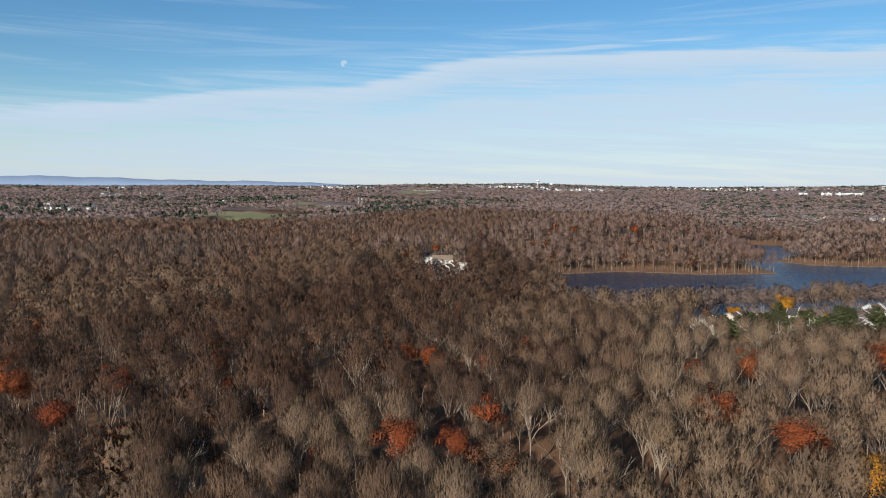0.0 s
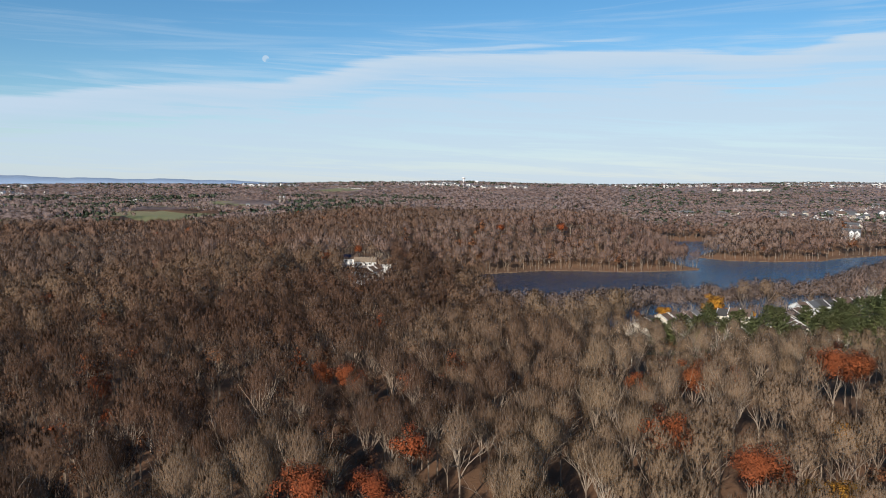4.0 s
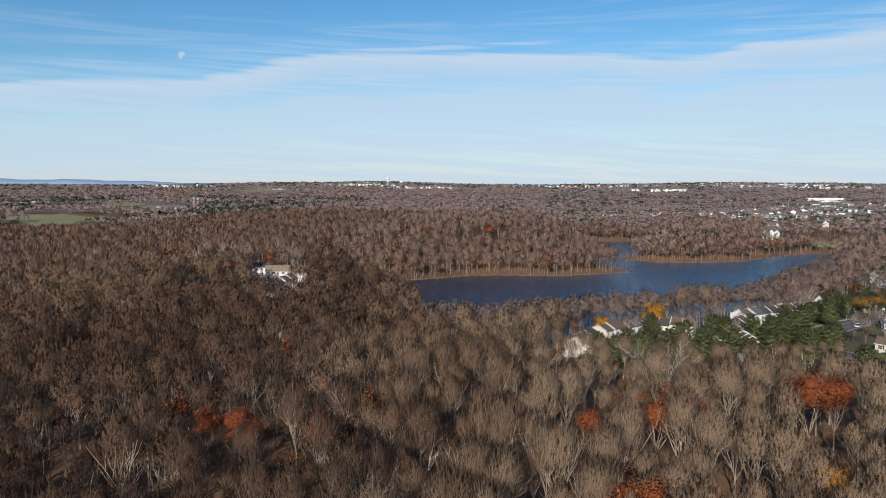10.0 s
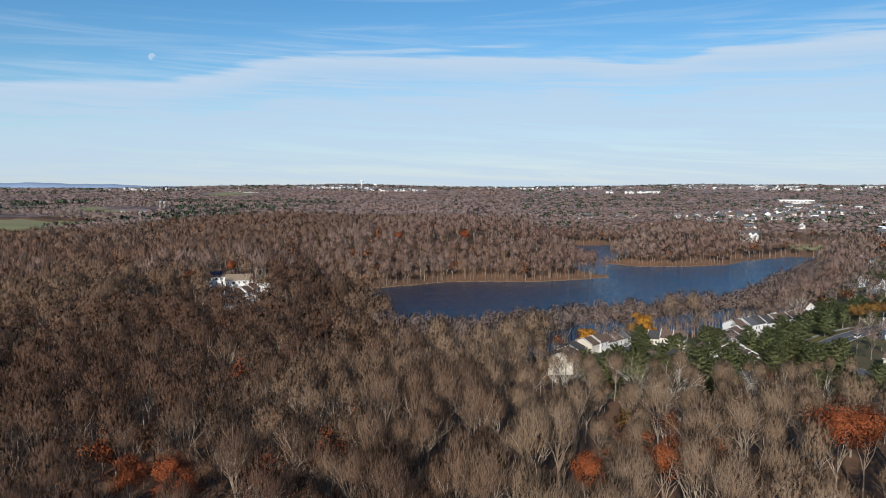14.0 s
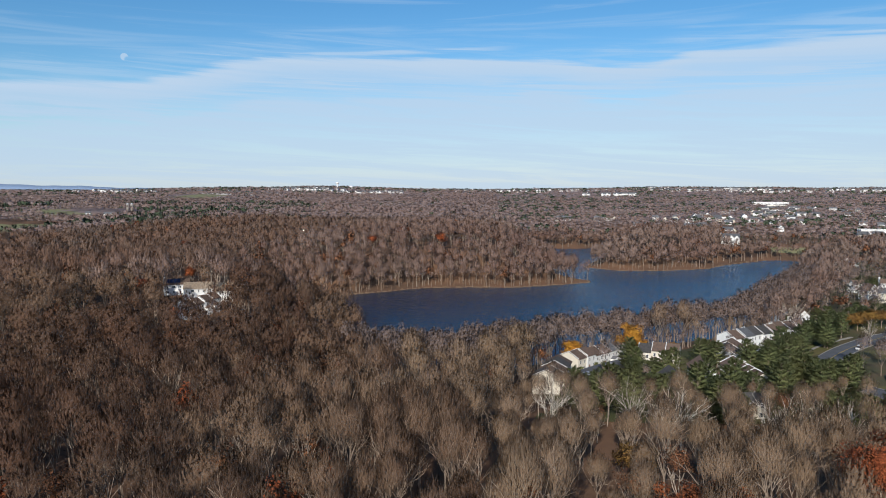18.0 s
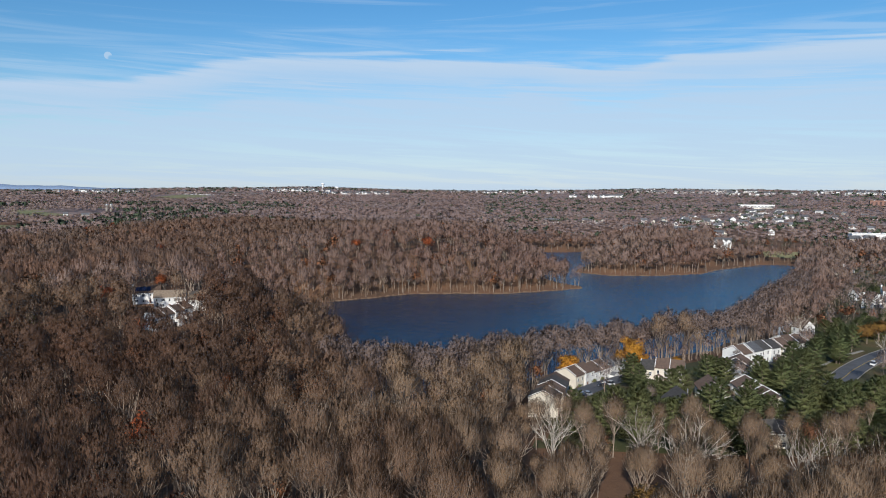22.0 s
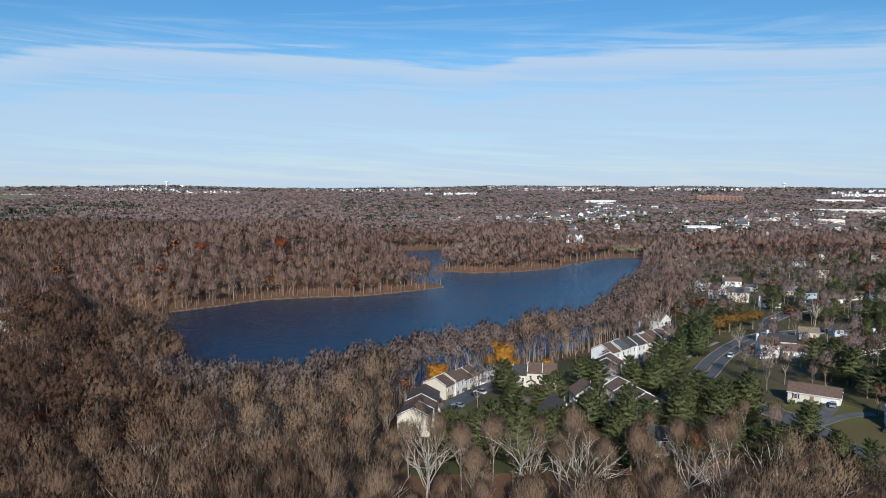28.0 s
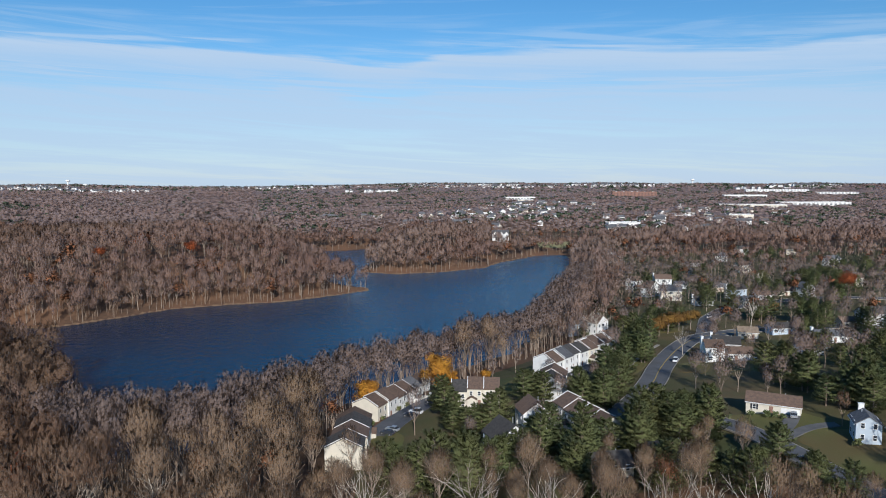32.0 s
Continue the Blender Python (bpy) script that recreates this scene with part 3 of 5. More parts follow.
def lawn(x, y, a, b, turn=0.0):
    """A rounded lawn lying on the land."""
    bm, rows = bmesh.new(), []
    c, s = math.cos(radians(turn)), math.sin(radians(turn))
    for i in range(13):
        q = i / 12
        row = []
        for k in range(40):
            g = k * 2 * math.pi / 40
            w = q * (1 + 0.09 * math.sin(3 * g + x) + 0.06 * math.sin(5 * g + y))
            px, py = a * w * math.cos(g), b * w * math.sin(g)
            px, py = x + c * px - s * py, y + s * px + c * py
            row.append(bm.verts.new((px, py, float(ground_z(px, py)) + (0.13 if i < 12 else -0.3))))
            if i == 0:
                break
        rows.append(row)
    for k in range(40):
        bm.faces.new((rows[0][0], rows[1][k], rows[1][(k + 1) % 40]))
    for lo, hi in zip(rows[1:], rows[2:]):
        for k in range(40):
            bm.faces.new((lo[k], hi[k], hi[(k + 1) % 40], lo[(k + 1) % 40]))
    return tagged(new("lawn", mesh_from(bm, "lawn", M_LAWN)), "mown lawn, green going brown in late autumn", "lawn", kind="structure")


LAWNS = [(67, 208, 15, 9, -25), (77, 190, 14, 9, 0), (70, 176, 14, 10, 0), (73, 277, 6, 12, -25), (50, 284, 6, 24, -30), (-4, 262, 17, 5, 5), (8, 270, 9, 10, 0), (-42, 226, 6, 12, 0),
         (92, 268, 12, 8, 0), (110, 312, 12, 8, 0), (140, 318, 14, 9, 0), (160, 300, 22, 8, 10), (62, 380, 10, 9, 0), (146, 645, 16, 12, 0), (128, 455, 20, 14, 20), (90, 352, 9, 6, 0), (190, 330, 18, 9, 0)]
for row in LAWNS:
    lawn(*row)


# ---- houses ----
# x, y, heading, width, depth, storeys, wall, roof, extras
HOUSES_COURT = [
    (2.5, 227, 8, 8.5, 8, 2, "white", "brown", "gablefront"), (-8, 208.5, 20, 10, 9, 2, "white", "dark", "gablefront"),
    (28.5, 187, -14, 10, 7.5, 2, "cream", "dark", "hip low"), (13, 185, 8, 9.5, 7, 2, "cream", "dark", "low"),
    (70.5, 216.5, -30, 14.2, 7, 1, "cream", "brown", "ranch garage shutters"), (80.7, 191.3, 67, 8.4, 6.8, 2, "blue", "grey", "backchimney low"),
    (84, 286, -8, 8.5, 8, 2, "white", "brown", "chimney"), (93.5, 284, -12, 11, 8, 1, "white", "brown", "garage"),
    (92, 292, -20, 12, 8, 2, "white", "dark", "chimney"), (119, 328, -18, 10, 8, 1, "cream", "tan", ""),
    (137, 331, 0, 15, 8, 1, "blue", "dark", ""), (133, 300, 10, 12, 9, 1, "white", "brown", ""),
]
HOUSES_STREET = [
    (122, 286, 12, 11, 8, 1, "white", "brown", "garage"), (147, 310, -6, 18, 8, 1, "white", "grey", "chimney"),
    (164, 309, 5, 9, 8, 1, "blue", "dark", ""), (189, 344, -4, 16, 9, 2, "white", "dark", ""),
    (172, 338, 0, 10, 8, 1, "tan", "brown", ""), (57, 386, 40, 8, 8, 2, "blue", "grey", ""),
    (62.5, 371, 40, 11, 8, 2, "white", "brown", "gablefront"), (121, 489, 25, 11, 8, 2, "white", "brown", "deck"),
    (139.5, 486, -8, 13, 8, 2, "white", "brown", "chimney"), (117, 447, 35, 12, 8, 2, "white", "brown", "gablefront"),
    (124, 431, -20, 14, 9, 2, "cream", "grey", "chimney"), (134.5, 411, 0, 12, 8, 1, "white", "dark", "chimney"),
]
HOUSES_CLUSTER = [
    (148, 476, -10, 9, 7, 1, "white", "grey", "garage"), (160, 408, 5, 10, 8, 1, "cream", "grey", ""),
    (164, 432, 12, 13, 8, 2, "blue", "dark", "chimney"), (177, 425, 0, 10, 8, 1, "white", "brown", ""),
    (196, 438, -5, 17, 8, 1, "cream", "brown", ""), (204, 426, 10, 9, 8, 2, "white", "grey", "gablefront"),
    (167, 462, 6, 13, 8, 1, "tan", "grey", ""), (222, 372, 0, 13, 8, 1, "white", "brown", ""),
    (178, 520, 5, 13, 8, 2, "white", "grey", ""), (232, 560, 10, 13, 9, 2, "cream", "brown", ""),
    (250, 640, 0, 14, 9, 2, "white", "grey", ""),
]
HOUSES_BEYOND = [
    (300, 700, 8, 14, 9, 2, "white", "dark", ""), (262, 470, -10, 14, 9, 2, "cream", "brown", ""),
    (215, 610, 0, 15, 9, 1, "white", "brown", ""), (330, 600, 12, 15, 9, 2, "white", "grey", ""),
    (345, 690, -5, 13, 9, 2, "tan", "brown", ""), (-281, 302, 35, 14, 9, 2, "white", "brown", "chimney solar"),
    (-264, 299, 30, 16, 9, 2, "white", "tan", ""), (-250, 303, 120, 10, 9, 2, "white", "tan", "gablefront"),
]
HOUSES = HOUSES_COURT + HOUSES_STREET + HOUSES_CLUSTER + HOUSES_BEYOND
# first and last ridge point, units, wall, depth
TERRACES = [(-51.5, 207, -50.5, 238, 4, "cream", 10), (-49, 254, -31, 288, 6, "white", 10), (-20, 254.5, -4, 252.5, 3, "cream", 9.5), (16, 278, 51, 313.5, 8, "white", 9.5),
            (13.5, 230, 20.5, 205, 4, "cream", 9.5), (17, 264, 12, 250, 2, "white", 9), (139, 650, 166, 676, 4, "white", 11), (-248.5, 261, -244, 284, 4, "white", 10)]
WALLS = {"white": M_WHITE, "cream": M_CREAM, "tan": M_TAN, "blue": M_GREYBLUE}
ROOFS = {"brown": M_ROOFB, "grey": M_ROOFG, "dark": M_ROOFD, "tan": material("tan_shingles", (0.30, 0.23, 0.16), 0.92, (0.2, 0.15, 0.11), 1.3, 5, 0.5, 5)}
ROOF_SAY = {"brown": "brown shingle roof", "grey": "grey shingle roof", "dark": "dark shingle roof", "tan": "tan shingle roof"}
WALL_SAY = {"white": "white-sided", "cream": "cream-sided", "tan": "tan-sided", "blue": "pale blue-sided"}


def terrace_spots(row):
    x0, y0, x1, y1, units, *_ = row
    return [(x0 + (x1 - x0) * (i + 0.5) / units, y0 + (y1 - y0) * (i + 0.5) / units) for i in range(units)]


def window_meshes(w, h):
    bm = bmesh.new()
    t = 0.11
    for x0, x1, z0, z1 in ((-w / 2, w / 2, -h / 2, -h / 2 + t), (-w / 2, w / 2, h / 2 - t, h / 2), (-w / 2, -w / 2 + t, -h / 2 + t, h / 2 - t), (w / 2 - t, w / 2, -h / 2 + t, h / 2 - t), (-w / 2 + t, w / 2 - t, -0.03, 0.03)):
        box(bm, x0, x1, -0.09, 0.05, z0, z1)
    pane = box(bmesh.new(), -w / 2 + t, w / 2 - t, -0.03, 0.03, -h / 2 + t, h / 2 - t)
    return mesh_from(bm, "window", M_TRIM), mesh_from(pane, "pane", M_GLASS)


WIN = window_meshes(1.0, 1.5)
WIDE = window_meshes(1.9, 1.4)
SHUT = mesh_from(box(bmesh.new(), -0.22, 0.22, -0.07, 0.02, -0.75, 0.75), "shutter", M_SHUTTER)
DOOR = mesh_from(box(bmesh.new(), -0.5, 0.5, -0.07, 0.04, 0, 2.1), "door", M_BRICK)
KNOB = mesh_from(box(bmesh.new(), 0.3, 0.4, -0.14, -0.06, 0.95, 1.05), "handle", M_METAL)


def garage_mesh():
    bm = bmesh.new()
    for i in range(4):
        box(bm, -2.4, 2.4, -0.08 - 0.02 * (i % 2), 0.03, i * 0.55 + 0.01, (i + 1) * 0.55 - 0.015)
    return mesh_from(bm, "garage_door", M_TRIM)


GARAGE = garage_mesh()


def opening(meshes, x, y, z, turn, parent, shutters=False):
    ob = part("window", meshes[0], None, parent)
    ob.matrix_basis = pose(x, y, z, 0, 0, turn)
    part("pane", meshes[1], None, ob)
    if shutters:
        for s in (-1, 1):
            part("shutter", SHUT, None, ob).location.x = s * 0.78
    return ob


def gable_body(w, d, wall, rise, along="x", low=-2.0):
    bm = bmesh.new()
    if along == "x":
        prism(bm, [(-d / 2, low), (d / 2, low), (d / 2, wall), (0, wall + rise), (-d / 2, wall)], "x", -w / 2, w / 2)
    else:
        prism(bm, [(-w / 2, low), (w / 2, low), (w / 2, wall), (0, wall + rise), (-w / 2, wall)], "y", -d / 2, d / 2)
    return bm


def gable_roof(w, d, wall, rise, along="x", over=0.45, thick=0.22):
    """Two sloping slabs that meet at the ridge, with eaves."""
    bm = bmesh.new()
    half, run = (d / 2, w / 2) if along == "x" else (w / 2, d / 2)
    drop = rise * over / half
    for s in (-1, 1):
        ring = [(0, wall + rise + 0.03), (0, wall + rise + 0.03 + thick), (s * (half + over), wall - drop + 0.03 + thick), (s * (half + over), wall - drop + 0.03)]
        prism(bm, ring, along, -run - over * 0.7, run + over * 0.7)
    return bm


def hip_roof(w, d, wall, rise, over=0.5):
    bm = bmesh.new()
    a, b = w / 2 + over, d / 2 + over
    lo = [bm.verts.new((sx * a, sy * b, z)) for z in (wall - 0.15, wall + 0.05) for sx, sy in ((-1, -1), (1, -1), (1, 1), (-1, 1))]
    r0, r1 = bm.verts.new((-(a - b), 0, wall + rise)), bm.verts.new((a - b, 0, wall + rise))
    bm.faces.new(lo[3::-1])
    for k in range(4):
        bm.faces.new((lo[k], lo[(k + 1) % 4], lo[4 + (k + 1) % 4], lo[4 + k]))
    bm.faces.new((lo[4], lo[5], r1, r0))
    bm.faces.new((lo[6], lo[7], r0, r1))
    bm.faces.new((lo[5], lo[6], r1))
    bm.faces.new((lo[7], lo[4], r0))
    bmesh.ops.recalc_face_normals(bm, faces=bm.faces[:])
    return bm


def house(x, y, yaw, w, d, storeys, wall_key, roof_key, extras, group="detached houses of the suburb"):
    ex = extras.split()
    zs = [float(ground_z(x + a, y + b)) for a in (-4, 0, 4) for b in (-4, 0, 4)]
    high = 5.0 if "low" in ex else 2.9 * storeys + 0.2
    rise = 0.27 * d if storeys == 1 else 0.33 * d
    say = f"{'single' if storeys == 1 else 'two'}-storey {WALL_SAY[wall_key]} house with {ROOF_SAY[roof_key]}" + (", chimney" if "chimney" in ex else "") + (", solar panels" if "solar" in ex else "") + (", attached garage" if "garage" in ex else "")
    base = tagged(new("house"), say, "house", group)
    base.matrix_basis = pose(x, y, float(np.mean(zs)), 0, 0, yaw)
    along = "y" if "gablefront" in ex else "x"
    if along == "y":
        rise = 0.36 * w
    hip = "hip" in ex
    body = box(bmesh.new(), -w / 2, w / 2, -d / 2, d / 2, -2, high) if hip else gable_body(w, d, high, rise, along)
    part("wall", body, WALLS[wall_key], base)
    part("roof", hip_roof(w, d, high, rise) if hip else gable_roof(w, d, high, rise, along), ROOFS[roof_key], base, ROOF_SAY[roof_key])
    shut = "shutters" in ex
    free = w - (5.4 if "garage" in ex else 0)
    n = max(2, int(free / 3.0))
    for s in range(storeys):
        for i in range(n):
            px = -w / 2 + free * (i + 0.5) / n
            if s == 0 and i == n // 2:
                dr = part("door", DOOR, None, base, "front door")
                dr.location = (px, -d / 2 - 0.02, 0.15)
                part("handle", KNOB, None, dr)
                continue
            opening(WIN if (i + s) % 2 or shut else WIDE, px, -d / 2 - 0.02, 1.65 + 2.9 * s, 0, base, shut)
        for side, turn in ((1, 90), (-1, -90)):
            for py in (-d * 0.24, d * 0.24):
                opening(WIN, side * (w / 2 + 0.02), py, 1.65 + 2.9 * s, turn, base)
        for px in (-w * 0.25, w * 0.25):
            opening(WIDE, px, d / 2 + 0.02, 1.65 + 2.9 * s, 180, base)
    if "garage" in ex:
        part("garage_door", GARAGE, None, base, "white panelled garage door").location = (w / 2 - 2.75, -d / 2 - 0.02, 0.05)
    if "chimney" in ex:
        bm = box(bmesh.new(), -w / 2 - 0.75, -w / 2 + 0.05, 0.5, 1.9, -1, high + rise + 0.9)
        box(bm, -w / 2 - 0.85, -w / 2 + 0.15, 0.4, 2.0, high + rise + 0.9, high + rise + 1.1)
        part("chimney", bm, M_TRIM, base, "white-clad chimney")
    if "backchimney" in ex:
        bm = box(bmesh.new(), w / 2 - 0.05, w / 2 + 0.75, -0.2, 1.1, -1, high + rise + 1.1)
        box(bm, w / 2 - 0.15, w / 2 + 0.85, -0.3, 1.2, high + rise + 1.1, high + rise + 1.3)
        part("chimney", bm, M_TRIM, base, "white-clad chimney")
    if "deck" in ex:
        bm = box(bmesh.new(), -3, 3, -d / 2 - 3.2, -d / 2 - 0.05, 2.5, 2.7)
        for px in (-2.9, 0, 2.9):
            box(bm, px - 0.1, px + 0.1, -d / 2 - 3.1, -d / 2 - 2.9, -1, 3.6)
        box(bm, -3, 3, -d / 2 - 3.15, -d / 2 - 3.05, 3.55, 3.7)
        part("deck", bm, M_DECK, base, "cedar deck on posts")
    if "solar" in ex:
        for k in range(4):
            bm = box(bmesh.new(), -0.9, 0.9, -1.6, 1.6, 0, 0.08)
            p = part("solar_panel", bm, M_SOLAR, base, "dark blue solar panel")
            a = math.atan2(rise, d / 2)
            p.matrix_basis = pose(-w / 2 + 2 + 2.0 * k, -d / 4, high + rise / 2 + 0.36, math.degrees(a), 0, 0)
    # plumbing vent and eaves gutter
    part("vent_pipe", box(bmesh.new(), w * 0.2, w * 0.2 + 0.2, 0.6, 0.8, high + 0.3, high + rise + 0.35), M_METAL, base)
    if along == "x" and not hip:
        for s in (-1, 1):
            yy = s * (d / 2 + 0.5)
            part("gutter", box(bmesh.new(), -w / 2 - 0.3, w / 2 + 0.3, yy - 0.07, yy + 0.07, high - rise * 0.9 / d - 0.12, high - rise * 0.9 / d + 0.06), M_TRIM, base)
    return base


def townhouse(x, y, yaw, wide, deep, step, wall_key, roof_key, front, group):
    """One unit of a row: its own front wall, roof, party-wall edge, windows, door."""
    high, rise = 6.0, 2.5
    base = tagged(new("townhouse"), f"two-storey {WALL_SAY[wall_key]} townhouse in a row, {ROOF_SAY[roof_key]}", "townhouse", group)
    base.matrix_basis = pose(x, y, float(ground_z(x, y)) + 0.2 + step, 0, 0, yaw)
    part("wall", gable_body(wide - 0.04, deep, high, rise, "x", -3), WALLS[wall_key], base)
    part("roof", gable_roof(wide - 0.35, deep, high, rise, "x", 0.35), ROOFS[roof_key], base, ROOF_SAY[roof_key])
    bm = bmesh.new()
    prism(bm, [(-deep / 2 - 0.1, high), (0, high + rise), (deep / 2 + 0.1, high), (deep / 2 + 0.1, high + 0.42), (0, high + rise + 0.42), (-deep / 2 - 0.1, high + 0.42)], "x", -wide / 2 + 0.02, -wide / 2 + 0.24)
    part("parapet", bm, M_TRIM, base, "white party-wall edge")
    for side, turn in ((-1, 0), (1, 180)):
        for s in range(2):
            for k in (-1, 1):
                px = k * wide * 0.25
                if s == 0 and k == front and side == -1:
                    dr = part("door", DOOR, None, base, "front door")
                    dr.location = (px, -deep / 2 - 0.02, 0.1)
                    part("handle", KNOB, None, dr)
                else:
                    opening(WIN, px, side * (deep / 2 + 0.02), 1.6 + 2.8 * s, turn, base)
    if front > 0:
        porch = part("porch", gable_body(wide * 0.6, 2.0, 2.7, 0.9, "y", -2), WALLS[wall_key], base)
        porch.location = (-wide * 0.2, -deep / 2 - 1.0, 0)
        part("porch_roof", gable_roof(wide * 0.6, 2.0, 2.7, 0.9, "y", 0.2, 0.15), ROOFS[roof_key], porch)
    return base


rnd = random.Random(5)
for x, y, yaw, w, d, *more in HOUSES:
    k = 0.84 if x > 60 and w < 19 and (x, y) not in ((70.5, 216.5), (79.6, 193.2)) else 1.0
    house(x, y, yaw, w * k, d * k, *more)
for n, row in enumerate(TERRACES):
    x0, y0, x1, y1, units, wall_key, deep = row
    yaw = math.degrees(math.atan2(y1 - y0, x1 - x0))
    wide = math.hypot(x1 - x0, y1 - y0) / units
    for i, (px, py) in enumerate(terrace_spots(row)):
        off = rnd.choice((-0.5, 0, 0.6))
        a = radians(yaw)
        townhouse(px - math.sin(a) * off, py + math.cos(a) * off, yaw, wide, deep, rnd.choice((0, 0.3, 0.55)), wall_key if rnd.random() < 0.8 else rnd.choice(("white", "cream", "blue")),
                  rnd.choice(("brown", "brown", "brown", "grey", "dark")), rnd.choice((-1, 1)), "townhouses in lakeside rows")


# ---- far towns, farm, towers ----
# plan centre, half extents, number of houses
TOWNS = [(-1950, 2930, 250, 110, 52), (-1850, 3450, 260, 90, 42), (-1380, 3260, 190, 110, 52), (-170, 3420, 150, 40, 30), (320, 3900, 330, 110, 48), (-60, 4230, 280, 70, 22),
         (150, 1480, 150, 190, 30), (380, 2080, 230, 160, 26), (480, 1250, 150, 130, 20), (330, 1010, 90, 60, 9), (760, 1560, 190, 160, 18), (-140, 1450, 90, 50, 8),
         (-1650, 760, 150, 90, 12), (-1900, 1350, 190, 150, 16), (-2500, 1550, 200, 100, 8), (-3350, 2000, 110, 60, 6), (-722, 262, 48, 14, 5), (60, 1120, 120, 110, 12), (300, 1720, 200, 130, 16), (900, 3700, 520, 110, 60), (-700, 3750, 380, 80, 40), (1850, 3300, 320, 90, 40), (-2650, 2950, 320, 90, 34), (-690, 375, 18, 10, 2)]
BLOCKS = [(420, 2755, 2, 120, 30, 7, "white"), (405, 2535, 2, 62, 30, 10, "cream"), (297, 1068, 3, 50, 16, 7, "white"), (353, 938, -4, 52, 15, 7, "cream"),
          (1237, 2570, -14, 150, 40, 7, "white"), (912, 1875, -18, 170, 30, 6, "cream"), (1170, 2020, -8, 200, 40, 9, "white"), (1590, 2990, -20, 250, 50, 8, "white"),
          (1725, 2775, -20, 150, 40, 8, "white"), (590, 1292, -4, 46, 18, 7, "cream"), (830, 2730, -10, 92, 30, 19, "brick"), (918, 2742, -10, 88, 30, 19, "brick")]
CLEARED = [(x, y, max(w, 20) * 0.5 + 12) for x, y, a, w, *_ in BLOCKS] + [(81, 862, 26), (79, 842, 20), (76, 824, 15), (-1097, 1184, 40), (-1134, 1262, 25), (-1781, 3766, 40), (1650, 4024, 40), (-266, 283, 13), (-246, 262, 12), (-256, 272, 6)]


def in_town(x, y):
    hit = np.zeros(np.shape(x), bool)
    for tx, ty, a, b, n in TOWNS:
        if np.hypot(tx, ty) > 1100:
            hit |= ((x - tx) / a) ** 2 + ((y - ty) / b) ** 2 < 1.5
    return hit


def far_house_meshes(w, d, high, rise, wall, roof):
    return mesh_from(gable_body(w, d, high, rise, "x", -2), "wall", wall), mesh_from(gable_roof(w, d, high, rise), "roof", roof)


FAR_MESHES = [far_house_meshes(*s) for s in ((13, 9, 6, 3.2, M_WHITE, M_ROOFG), (16, 9, 6.4, 3.4, M_WHITE, M_ROOFB), (11, 9, 6, 3.4, M_CREAM, M_ROOFG), (20, 11, 7, 3.6, M_WHITE, M_ROOFG))]
FAR_WIN = mesh_from(box(bmesh.new(), -0.7, 0.7, -0.06, 0.06, -0.8, 0.8), "window", M_GLASS)
fr = random.Random(11)
far_heap, far_slots = [], []


def mesh_triangles(me):
    me.calc_loop_triangles()
    v = np.array([p.co for p in me.vertices])
    return v[np.array([t.vertices for t in me.loop_triangles])]


FAR_TRIS = [(mesh_triangles(w), mesh_triangles(r)) for w, r in FAR_MESHES]
for tx, ty, a, b, n in TOWNS:
    done = 0
    while done < n:
        u, v = fr.uniform(-1, 1), fr.uniform(-1, 1)
        if u * u + v * v > 1:
            continue
        done += 1
        px, py, which, turn = tx + a * u, ty + b * v, fr.randrange(4), fr.choice((0, 90, 20, -15)) + fr.uniform(-8, 8)
        if math.hypot(px, py) > 2700:
            # the farthest towns stay one mass of houses
            c, s = math.cos(radians(turn)), math.sin(radians(turn))
            for k, tris in enumerate(FAR_TRIS[which]):
                far_heap.append(tris @ np.array([[c, s, 0], [-s, c, 0], [0, 0, 1]]) * (1.25, 1.25, 1.35) + (px, py, float(ground_z(px, py)) + 1))
                far_slots.append(np.full(len(tris), k))
            continue
        ob = tagged(new("house"), "white two-storey house far off among bare trees", "house", "houses of the far suburbs")
        ob.matrix_basis = pose(px, py, float(ground_z(px, py)), 0, 0, turn)
        part("wall", FAR_MESHES[which][0], None, ob)
        part("roof", FAR_MESHES[which][1], None, ob)
        if math.hypot(px, py) < 1200:
            for k in (-3.2, 0.2, 3.2):
                part("window", FAR_WIN, None, ob).location = (k, -4.55, 4.4)
        CLEARED.append((px, py, 11))
tagged(new("far_town", soup("far_town", np.concatenate(far_heap), np.concatenate(far_slots), (M_WHITE, M_ROOFG))), "rows of white houses of a far town near the skyline", "town", kind="stuff")


